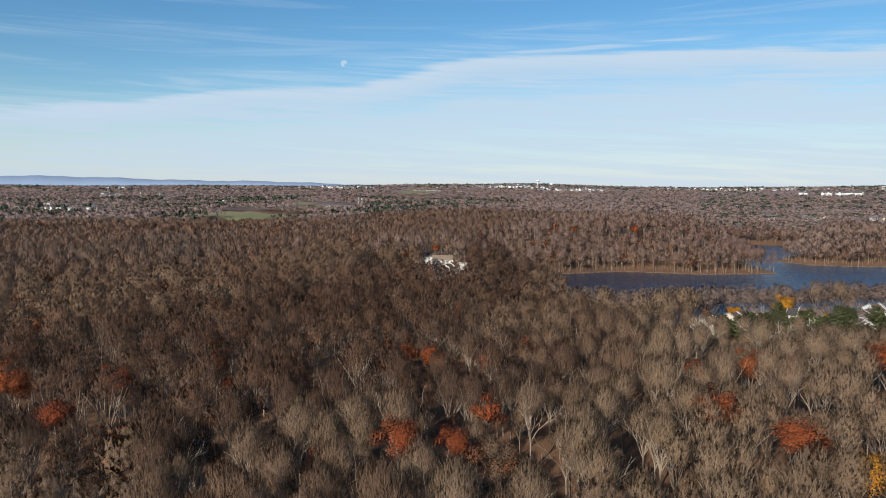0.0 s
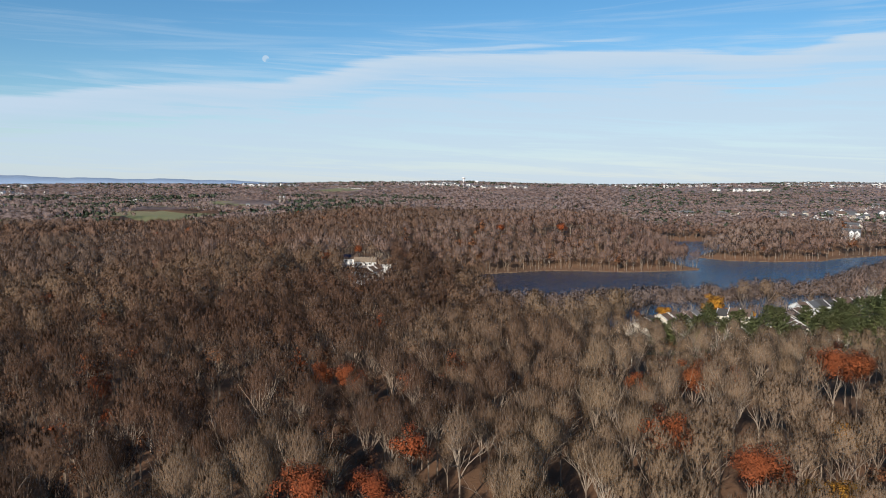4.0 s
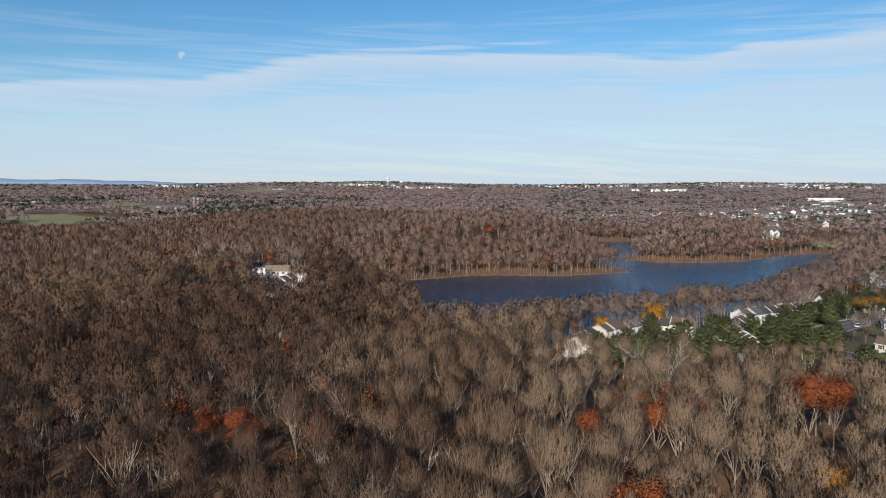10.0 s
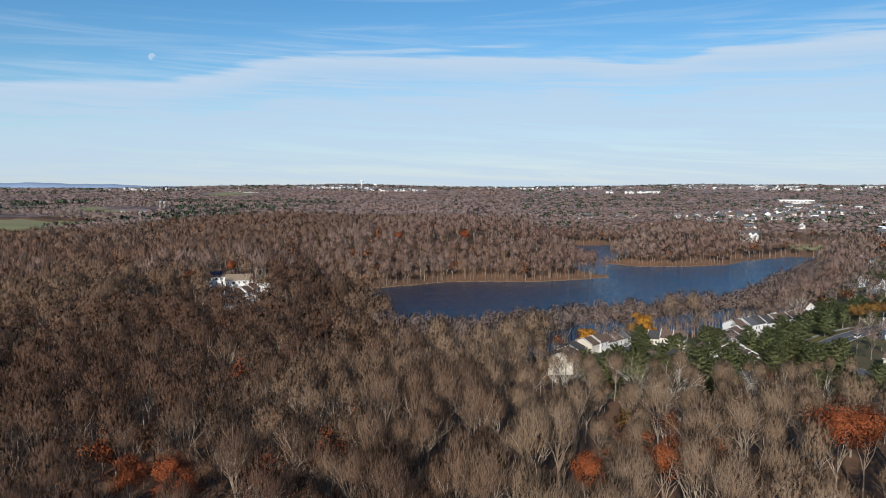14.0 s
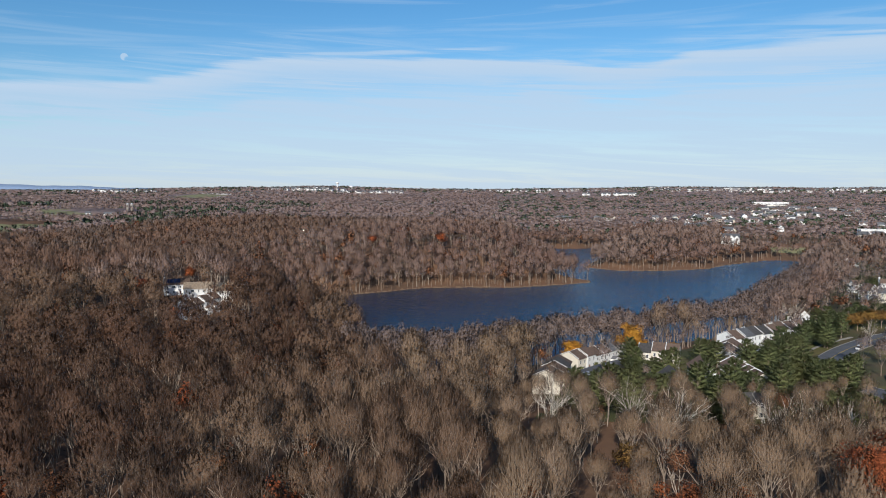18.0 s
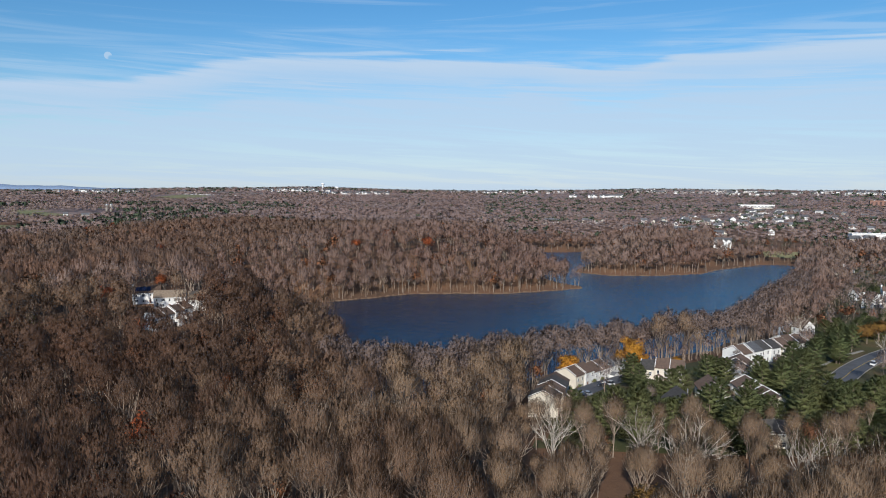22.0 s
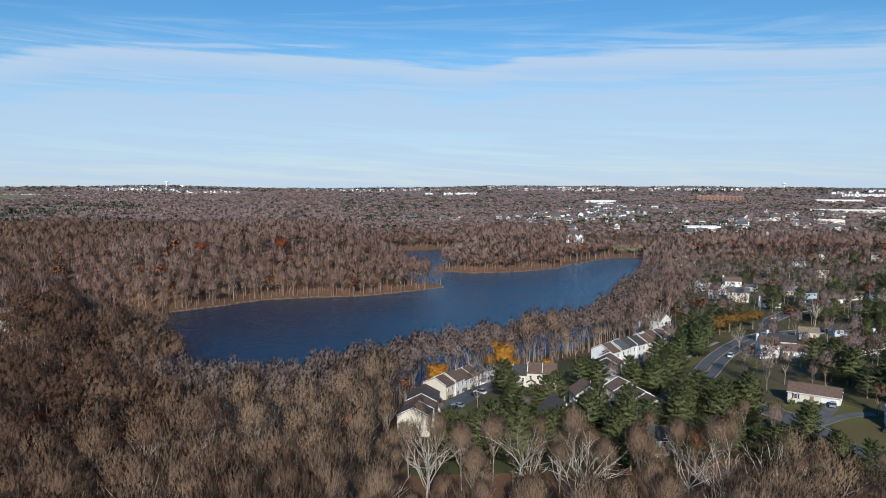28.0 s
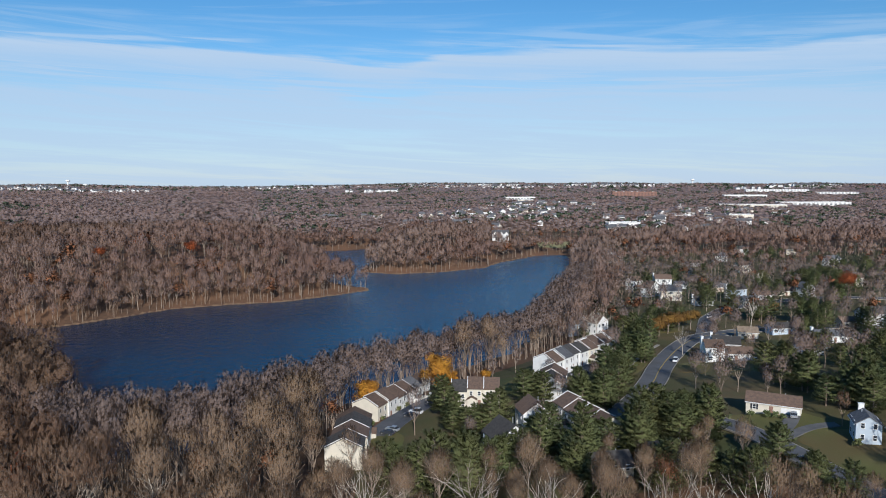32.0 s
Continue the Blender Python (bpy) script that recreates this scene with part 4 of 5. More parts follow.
def long_block(x, y, yaw, w, d, h, key):
    """A flat-roofed commercial building with a parapet and bands of windows."""
    wall = {"white": M_WHITE, "cream": M_CREAM, "brick": M_BRICK}[key]
    say = "long red-brick office block with flat roof" if key == "brick" else "long white flat-roofed commercial building"
    ob = tagged(new("office_building" if key == "brick" else "warehouse"), say, "building", "large buildings of the far town")
    ob.matrix_basis = pose(x, y, float(ground_z(x, y)), 0, 0, yaw)
    part("wall", box(bmesh.new(), -w / 2, w / 2, -d / 2, d / 2, -4, h), wall, ob)
    part("roof", box(bmesh.new(), -w / 2 + 0.5, w / 2 - 0.5, -d / 2 + 0.5, d / 2 - 0.5, h + 0.004, h + 0.25), M_CONCRETE, ob)
    bm = bmesh.new()
    for x0, x1, y0, y1 in ((-w / 2 - 0.1, w / 2 + 0.1, -d / 2 - 0.1, -d / 2 + 0.4), (-w / 2 - 0.1, w / 2 + 0.1, d / 2 - 0.4, d / 2 + 0.1)):
        box(bm, x0, x1, y0, y1, h + 0.3, h + 1.0)
    part("parapet", bm, M_TRIM if key != "brick" else M_BRICK, ob)
    storeys = max(1, int(h / 4))
    for s in range(storeys):
        for i in range(max(3, int(w / 12))):
            k = max(3, int(w / 12))
            part("window", box(bmesh.new(), -3.2, 3.2, -0.15, 0.1, -0.9, 0.9), M_GLASS, ob).location = (-w / 2 + w * (i + 0.5) / k, -d / 2 - 0.02, 2.4 + 4 * s)
    for i in range(3):
        part("rooftop_unit", box(bmesh.new(), -2, 2, -1.5, 1.5, 0, 1.6), M_METAL, ob).location = (-w / 3 + w / 3 * i, 1, h + 0.26)
    return ob


for row in BLOCKS:
    long_block(*row)

# large white building above the far end of the lake
z = float(ground_z(81, 862))
lodge = tagged(new("lodge"), "large white three-storey gabled building above the lake", "building")
lodge.matrix_basis = pose(81, 862, z, 0, 0, -8)
part("wall", gable_body(20, 12, 8.5, 4.2), M_WHITE, lodge)
part("roof", gable_roof(20, 12, 8.5, 4.2), M_ROOFG, lodge, "grey shingle roof")
for k in (-6, 1, 7):
    wing = part("cross_gable", gable_body(5.5, 4, 8.6, 2.8, "y"), M_WHITE, lodge)
    wing.location = (k, -7.6, 0)
    part("gable_roof", gable_roof(5.5, 4, 8.6, 2.8, "y"), M_ROOFG, wing)
    for s in range(3):
        opening(WIN, k, -9.65, 1.7 + 2.8 * s, 0, lodge)
for s in range(3):
    for k in (-9, -2.6, 4):
        opening(WIN, k, -6.02, 1.7 + 2.8 * s, 0, lodge)


def turned_profile(rows, sides=16):
    """A round body from (radius, height) pairs."""
    return tube(bmesh.new(), [(0, 0, h, r) for r, h in rows], sides)


# water towers and the tank beside one
for tx, ty, top in ((-1781, 3766, 66), (1650, 4024, 58)):
    z = float(ground_z(tx, ty))
    t = tagged(new("water_tower"), "tall white water tower on the skyline", "tower", "water towers of the far town")
    t.location = (tx, ty, z)
    h = max(top - z, 32) + 6
    part("stem", turned_profile([(6, -2), (4.2, 6), (3.8, h * 0.6), (5, h * 0.7)]), M_TRIM, t)
    part("tank", turned_profile([(5, h * 0.7), (10, h * 0.78), (11.5, h * 0.87), (9, h * 0.96), (3, h)]), M_TRIM, t)
    part("hatch", turned_profile([(1, h), (1, h + 1.5)], 8), M_METAL, t)
tank = tagged(new("storage_tank"), "low white domed water tank beside the tower", "tank")
tank.location = (-1700, 3780, float(ground_z(-1700, 3780)))
part("tank_wall", turned_profile([(17, -2), (17, 10)], 20), M_TRIM, tank)
part("dome", turned_profile([(17, 10), (14, 14), (8, 17), (2, 18)], 20), M_TRIM, tank)

# farm
for sx, sy in ((-1136, 1262), (-1128, 1266)):
    s = tagged(new("silo"), "tall pale concrete farm silo with domed cap", "silo", "farm silos")
    s.location = (sx, sy, float(ground_z(sx, sy)))
    part("shaft", turned_profile([(3, -1), (3, 15)]), M_CONCRETE, s)
    part("cap", turned_profile([(3.1, 15), (2.4, 16.6), (1, 17.6)]), M_METAL, s)
for bx, by, w, d, yaw in ((-1111, 1180, 26, 11, 40), (-1084, 1190, 16, 11, 60), (-1150, 1160, 9, 7, 40), (-940, 1098, 34, 11, 30)):
    b = tagged(new("barn"), "white farm barn with grey metal roof beside pasture", "barn", "barns of the farm")
    b.matrix_basis = pose(bx, by, float(ground_z(bx, by)), 0, 0, yaw)
    part("wall", gable_body(w, d, 4.6, 3.6), M_WHITE, b)
    part("roof", gable_roof(w, d, 4.6, 3.6), M_ROOFG, b)
    part("barn_door", box(bmesh.new(), -1.8, 1.8, -d / 2 - 0.12, -d / 2 + 0.02, 0, 3.4), M_BRICK, b)

# ridge on the skyline, the haze before it put into its pale blue
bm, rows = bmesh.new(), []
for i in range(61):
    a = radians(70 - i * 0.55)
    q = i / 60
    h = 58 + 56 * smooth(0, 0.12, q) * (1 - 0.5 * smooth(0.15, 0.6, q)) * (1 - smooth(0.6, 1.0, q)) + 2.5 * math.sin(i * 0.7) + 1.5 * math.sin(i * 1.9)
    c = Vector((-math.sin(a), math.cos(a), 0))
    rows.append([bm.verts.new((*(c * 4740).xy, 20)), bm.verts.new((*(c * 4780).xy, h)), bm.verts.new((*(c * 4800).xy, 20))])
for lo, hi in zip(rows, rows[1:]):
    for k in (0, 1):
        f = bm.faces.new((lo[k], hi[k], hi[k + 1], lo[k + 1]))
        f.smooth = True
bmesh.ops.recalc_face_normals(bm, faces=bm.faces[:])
tagged(new("backdrop", mesh_from(bm, "backdrop", M_RIDGE)), "mountain ridge far beyond the woods, pale blue with haze in its colour", "ridge", kind="structure")


# ---- where single trees stand ----
# stands of pines: centre, half extents, number, size
PINE_STANDS = [(-36, 185, 4, 4, 4, 1.2), (-25, 182, 4, 3, 4, 1.2), (-13, 189, 6, 3, 4, 1.0), (-12, 228, 6, 4, 5, 0.85), (-23, 244, 3, 3, 2, 0.9), (-20, 229, 3, 4, 3, 0.8), (7.5, 251, 4, 4, 3, 1.0), (2, 201, 4, 5, 4, 1.0), (1, 184, 4, 4, 3, 1.0),
               (8, 189, 2, 3, 2, 1.0), (30, 240, 5, 7, 6, 0.95), (40, 267, 5, 8, 8, 0.95), (54, 298, 5, 10, 7, 0.9), (67, 323, 6, 8, 5, 0.9)]
PINE_STANDS += [(85, 356, 7, 8, 6, 0.85), (31, 207, 5, 5, 6, 1.0), (41, 203, 8, 5, 10, 1.0), (42, 215, 5, 4, 6, 0.8), (22, 176, 4, 3, 4, 0.9), (36, 178, 3, 3, 3, 0.75), (9, 177, 4, 3, 3, 0.9), (13, 199, 3, 2, 3, 1.1), (24, 197, 3, 2, 3, 1.05), (20, 240, 3, 3, 2, 0.9), (40, 169, 6, 4, 5, 0.85), (51, 183, 2, 3, 2, 0.8), (55, 164, 4, 4, 4, 0.8), (90, 253, 4, 5, 4, 1.0), (86, 232, 4, 4, 3, 1.0)]
PINE_STANDS += [(92, 210, 7, 6, 6, 1.0), (105, 213, 6, 6, 4, 1.0), (108, 229, 6, 5, 4, 0.95), (127, 252, 6, 6, 4, 0.95), (232, 452, 16, 26, 14, 0.95), (285, 510, 26, 14, 12, 0.95), (157, 346, 4, 4, 2, 0.8),
                (143, 323, 5, 4, 3, 0.75), (128, 489, 4, 4, 2, 0.6), (-300, 236, 7, 5, 3, 0.6), (-47, -28, 3, 3, 2, 0.75), (-38, -20, 3, 3, 2, 0.75), (58, 372, 3, 4, 2, 0.6), (196, 395, 18, 10, 6, 0.85), (292, 640, 24, 20, 9, 0.85)]
# pines between garden trees
GARDEN_PINES = [(150, 345, 22, 18, 7, 0.95), (185, 330, 22, 16, 7, 0.95), (170, 430, 30, 22, 8, 0.9), (215, 470, 30, 22, 8, 0.95), (105, 225, 12, 10, 4, 0.95), (120, 390, 24, 22, 6, 0.8), (130, 270, 16, 14, 5, 0.9), (150, 520, 30, 26, 8, 0.9)]
# x, y, size
SYCAMORES = [(-44, 154, 0.95), (-11.6, 146, 1.0), (29, 143, 0.95), (15, 137, 0.9), (-22, 164, 0.85), (-109, 183, 0.8), (-20, 156, 0.8), (-8, 151, 0.85), (19, 143, 0.85), (-132, 234, 0.7), (-44, 166, 0.8), (14, 151, 0.85),
                  (-96, 191, 0.7), (22, 135, 0.8), (60, 392, 0.7), (58, 357, 0.75), (132, 350, 0.75), (78, 300, 0.6), (188, 448, 0.8), (-28, 268, 0.6), (54, 410, 0.7), (66, 440, 0.75), (70, 470, 0.7)]
RUST_OAKS = [
    (-11.5, 79, 1.0), (-4.5, 83, 0.92), (24.5, 102, 1.1), (31, 106, 1.0), (-185, -52, 1.05), (-204, -45, 1.0), (-165, -33, 1.0), (-153, -57, 0.95),
    (-69, -25, 1.05), (-62, -13, 0.85), (7, 19, 1.02), (-11, 30, 1.08), (-78, -43, 0.9), (-352, 92, 0.8), (-328, 99, 0.85), (-327, 120, 0.7),
    (-332, 145, 0.7), (-167, 5, 0.8), (-280, 2, 0.75), (-105, 46, 0.8), (-26, 76, 0.8), (-112, 51, 0.8), (-120, 48, 0.8), (-41, 89, 0.75), (-275, 307, 0.7),
]
RUST_OAKS_FAR = [
    (-585, 440, 0.95), (-570, 382, 0.9), (-467, 335, 0.9), (-472, 281, 0.85), (-461, 399, 0.9), (-607, 659, 1.0), (-666, 686, 1.0), (-508, 237, 0.8),
    (-494, 357, 0.9), (-428, 355, 0.8), (-194, 556, 0.9), (-277, 687, 0.9), (-405, 476, 0.9), (-261, 346, 0.7), (-231, 300, 0.8), (-154, 228, 0.55), (-236, 568, 0.9), (-249, 527, 0.8), (204, 386, 0.9),
]
RUST_OAKS += RUST_OAKS_FAR
AMBERS = [(-48, 270, 1.25), (-24, 273, 1.5), (-19, 276, 0.9), (22, 28, 1.4), (27, 76, 1.05), (-155, 262, 0.45), (-164, 260, 0.4), (-5, 286, 0.5)]
# dull gold-brown trees behind the bend of the street
OCHRES = [(77, 333, 0.95), (83, 340, 0.9), (89, 345, 1.0), (96, 349, 0.9), (70, 327, 0.75), (103, 352, 0.95), (150, 366, 0.9), (160, 352, 0.8), (-19, 122, 1.2)]


# ---- trees ----
def skeleton_of(rng, tall, limbs, lift, drawn):
    """Trunk and forking limbs as (start, end, radius, radius, level), and the outermost shoots."""
    segs, shoots = [], []

    def unit(v):
        return v / np.linalg.norm(v)

    def grow(p, d, length, r, level):
        bend = unit(d + rng.normal(0, 0.16, 3))
        mid = p + d * length * 0.5
        end = mid + bend * length * 0.5
        if level <= drawn:
            segs.append((p, mid, r, r * 0.8, level))
            segs.append((mid, end, r * 0.8, r * 0.5, level))
        if level == 3:
            shoots.append((p, end))
            return
        for k in range(3):
            f = 1.0 if k == 0 else rng.uniform(0.35, 0.95)
            q = p + (mid - p) * f * 2 if f < 0.5 else mid + (end - mid) * (f * 2 - 1)
            side = unit(np.cross(bend, rng.normal(0, 1, 3)))
            tilt = rng.uniform(0.1, 0.35) if k == 0 else rng.uniform(0.45, 0.85)
            grow(q, unit(bend + side * tilt + np.array([0, 0, lift])), length * rng.uniform(0.52, 0.78), r * 0.58, level + 1)

    lean = np.array([*rng.normal(0, 0.035, 2), 1.0])
    trunk = tall * rng.uniform(0.27, 0.38)
    return segs, shoots, grow, unit(lean), trunk


def bare_template(rng, twigs, width, length, limbs=6, tall=23.0, stem=0.27, drawn=2, lift=0.3, open_angle=0.5, fan=0.5, skirt=-0.3):
    """A leafless tree: trunk, forking limbs, and fine twigs along the outer shoots. Slot 0 bark, slot 1 twigs."""
    segs, shoots, grow, lean, trunk = skeleton_of(rng, tall, limbs, lift, drawn)
    top = lean * trunk
    for k in range(limbs):
        g = k * 2.4 + rng.uniform(-0.5, 0.5)
        t = open_angle * (0.12 if k == 0 else rng.uniform(0.45, 1.1))
        d = np.array([np.sin(t) * np.cos(g), np.sin(t) * np.sin(g), np.cos(t)])
        grow(top * rng.uniform(0.78, 1.0), d, tall * rng.uniform(0.23, 0.3), stem * 0.52, 1)
    segs.append((np.array([0, 0, -0.6]), top, stem, stem * 0.72, 0))
    tri, slot = [], []
    for p, e, ra, rb, level in segs:
        d = (e - p) / np.linalg.norm(e - p)
        u = np.cross(d, (0.3, 0.9, 0.1))
        u /= np.linalg.norm(u)
        v = np.cross(d, u)
        sides = 4 if level == 0 else 3
        ang = np.arange(sides) * 2 * np.pi / sides
        ring = np.cos(ang)[:, None] * u + np.sin(ang)[:, None] * v
        lo, hi = p + ra * ring, e + rb * ring
        for k in range(sides):
            j = (k + 1) % sides
            tri += [[lo[k], lo[j], hi[k]], [lo[j], hi[j], hi[k]]]
            slot += [0, 0]
    ends = np.array(shoots)
    pick = rng.integers(0, len(ends), twigs)
    p, e = ends[pick, 0], ends[pick, 1]
    root = p + (e - p) * rng.uniform(0.0, 1.0, (twigs, 1)) + rng.normal(0, 0.3, (twigs, 3))
    way = (e - p) / np.linalg.norm(e - p, axis=1, keepdims=True) + rng.normal(0, 0.42, (twigs, 3)) + (0, 0, 0.45)
    # most of them clothe a rounded, lumpy crown, combed upwards and out
    k = int(twigs * 0.8)
    tufts = 22
    tg, tc = np.arange(tufts) * 2.4 + rng.uniform(-0.4, 0.4, tufts), rng.uniform(-0.25, 0.98, tufts)
    own = rng.integers(0, tufts, k)
    spread_out = rng.uniform(0, 1, k) < 0.45
    c = np.where(spread_out, rng.uniform(skirt, 1, k), np.clip(tc[own] + rng.normal(0, 0.15, k), -0.35, 0.995))
    g = np.where(spread_out, rng.uniform(0, 2 * np.pi, k), tg[own] + rng.normal(0, 0.3, k) / np.sqrt(1.05 - c * c))
    r = np.where(spread_out, 0.94, 1.06) - 0.38 * rng.uniform(0, 1, k) ** 1.8
    s, rise = np.sqrt(1 - c * c), tall * 0.98 - trunk
    lumps = 1 + 0.08 * np.sin(3 * g + 2) + 0.06 * np.sin(5 * g) + 0.06 * np.sin(7 * g + 4 * c) * s
    wide = tall * 0.37 * open_angle * rng.uniform(0.9, 1.1) * lumps
    mid = np.array([top[0], top[1], trunk + 0.6 * rise])
    off = np.stack([wide * r * s * np.cos(g), wide * r * s * np.sin(g), rise * 0.4 * r * c * lumps], -1)
    out = off / np.stack([wide ** 2, wide ** 2, np.full(k, (rise * 0.4) ** 2)], -1)
    out /= np.linalg.norm(out, axis=1, keepdims=True)
    comb = mid + off - top * 0.7
    comb = fan * comb / np.linalg.norm(comb, axis=1, keepdims=True) + (1 - fan) * (np.array([0, 0, 1.0]) - out * out[:, 2:] + 0.2 * out) + rng.normal(0, 0.22, (k, 3))
    comb /= np.linalg.norm(comb, axis=1, keepdims=True)
    root[:k], way[:k] = mid + off - 0.55 * length * comb, comb
    way /= np.linalg.norm(way, axis=1, keepdims=True)
    facing = root - mid
    facing[:k] = out + (0, 0, 0.3)
    side = np.cross(way, facing + rng.normal(0, 0.3, (twigs, 3)) * np.linalg.norm(facing, axis=1, keepdims=True))
    side /= np.linalg.norm(side, axis=1, keepdims=True)
    ln, wd = length * rng.uniform(0.6, 1.3, (twigs, 1)), width * rng.uniform(0.6, 1.3, (twigs, 1))
    blades = np.stack([root - side * wd / 2, root + side * wd / 2 + way * ln * 0.15, root + way * ln], 1)
    return np.concatenate([np.array(tri), blades]), np.concatenate([np.array(slot), np.ones(twigs, int)])


def leafy_template(rng, leaves, size, tall=17.0, spread_r=4.4, low=0.35):
    """A tree that still holds its leaves: trunk, a few limbs, and loose sprays of foliage in uneven clumps."""
    tri, slot = bare_template(rng, 1, 0.1, 1.0, 5, tall * 0.92, drawn=1 if leaves < 300 else 2)
    tri, slot = tri[:-1], slot[:-1]
    clumps = 34
    g, e = rng.uniform(0, 2 * np.pi, clumps), np.arccos(rng.uniform(-0.7, 1, clumps))
    q = rng.uniform(0.12, 0.95, clumps)
    cen = np.stack([spread_r * q * np.sin(e) * np.cos(g), spread_r * q * np.sin(e) * np.sin(g), tall * ((1 + low) / 2 + (1 - low) / 2 * 0.85 * q * np.cos(e))], -1)
    rad = spread_r * rng.uniform(0.26, 0.46, clumps)
    pick = rng.integers(0, clumps, leaves)
    off = rng.normal(0, 1, (leaves, 3))
    off /= np.linalg.norm(off, axis=1, keepdims=True)
    mid = cen[pick] + off * rad[pick][:, None] * rng.uniform(0.3, 1, (leaves, 1)) ** 0.5 * np.array([1, 1, 0.8])
    facing = off + (0, 0, 0.3) + rng.normal(0, 0.4, (leaves, 3))
    a = np.cross(facing, rng.normal(0, 1, (leaves, 3)))
    a /= np.linalg.norm(a, axis=1, keepdims=True)
    b = np.cross(facing, a)
    b /= np.linalg.norm(b, axis=1, keepdims=True)
    s = size * rng.uniform(0.6, 1.3, (leaves, 1))
    spray = np.stack([mid - a * s * 0.6, mid + a * s * 0.6, mid + b * s], 1)
    return np.concatenate([tri, spray]), np.concatenate([slot, np.ones(leaves, int)])


def pine_template(rng, boughs, sprays, size, tall=17.0, spread_r=4.0):
    """A white pine: straight trunk, tiers of rising boughs, needles in flat ragged sprays."""
    tri, slot = [], []
    ang = np.arange(5) * 2 * np.pi / 5
    for k in range(5):
        j = (k + 1) % 5
        lo, lo2, top = (0.3 * np.cos(ang[k]), 0.3 * np.sin(ang[k]), -0.6), (0.3 * np.cos(ang[j]), 0.3 * np.sin(ang[j]), -0.6), (0, 0, tall * 0.97)
        tri.append([lo, lo2, top])
        slot.append(0)
    heap = []
    for i in range(boughs):
        h = 0.1 + 0.88 * (i + rng.uniform(0, 1)) / boughs
        reach = spread_r * (1 - h) ** 0.5 * rng.uniform(0.65, 1.15) * min(1, 0.55 + 2.2 * h) + 0.3
        g = i * 2.399 + rng.uniform(-0.3, 0.3)
        out = np.array([np.cos(g), np.sin(g), 0.3 + 0.45 * h])
        base = np.array([0, 0, tall * h])
        tip = base + out * reach
        side = np.array([-np.sin(g), np.cos(g), 0])
        tri.append([base + (0, 0, 0.07), base - (0, 0, 0.07), tip])
        slot.append(0)
        s = rng.uniform(0.25, 1.05, sprays)
        mid = base + out * reach * s[:, None] + side * rng.normal(0, 0.15, sprays)[:, None] * reach * s[:, None] ** 0.5 + np.array([0, 0, 1]) * rng.normal(0, 0.25, (sprays, 1))
        w = out * 0.75 + rng.normal(0, 0.4, (sprays, 3)) + (0, 0, 0.35)
        w /= np.linalg.norm(w, axis=1, keepdims=True)
        v = np.cross(w, np.array([np.cos(g), np.sin(g), 1.0]) + rng.normal(0, 0.45, (sprays, 3)))
        v /= np.linalg.norm(v, axis=1, keepdims=True)
        z = size * rng.uniform(0.6, 1.3, (sprays, 1))
        heap.append(np.stack([mid - v * z * 0.19, mid + v * z * 0.19, mid + w * z], 1))
    heap = np.concatenate(heap)
    return np.concatenate([np.array(tri, float), heap]), np.concatenate([np.array(slot), np.ones(len(heap), int)])


def clump_template(rng, blades, width, length, tall, spread_r):
    """A far crown: coarse upright brush."""
    g, r = rng.uniform(0, 2 * np.pi, blades), np.sqrt(rng.uniform(0, 1, blades)) * spread_r
    z = tall * (0.45 + 0.25 * rng.uniform(0, 1, blades)) - 0.25 * r
    start = np.stack([r * np.cos(g), r * np.sin(g), z], -1)
    way = np.stack([0.25 * np.cos(g), 0.25 * np.sin(g), np.ones(blades)], -1) + rng.normal(0, 0.22, (blades, 3))
    side = np.cross(way, np.stack([start[:, 0] / spread_r, start[:, 1] / spread_r, np.full(blades, 0.4)], -1) + rng.normal(0, 0.2, (blades, 3)))
    side /= np.linalg.norm(side, axis=1, keepdims=True)
    ln, wd = length * rng.uniform(0.6, 1.2, (blades, 1)), width * rng.uniform(0.7, 1.3, (blades, 1))
    up = np.stack([start, start + way * ln - side * wd / 2, start + way * ln * 0.85 + side * wd / 2], 1)
    return up, np.ones(blades, int)


rng = np.random.default_rng(7)
HOUSE_SPOTS = [(x, y, max(w, d) * 0.5 + 2.0) for x, y, yaw, w, d, *_ in HOUSES] + [(p[0], p[1], 6.5) for row in TERRACES for p in terrace_spots(row)]
ROADS = [(ROAD_A, 7), (ROAD_B, 6), (ROAD_C, 6), (PARKING, 6)]


def near_line(x, y, line):
    best = np.full(np.shape(x), 1e9)
    for (ax, ay), (bx, by) in zip(line, line[1:]):
        ex, ey = bx - ax, by - ay
        s = np.clip(((x - ax) * ex + (y - ay) * ey) / (ex * ex + ey * ey), 0, 1)
        best = np.minimum(best, np.hypot(x - ax - s * ex, y - ay - s * ey))
    return best


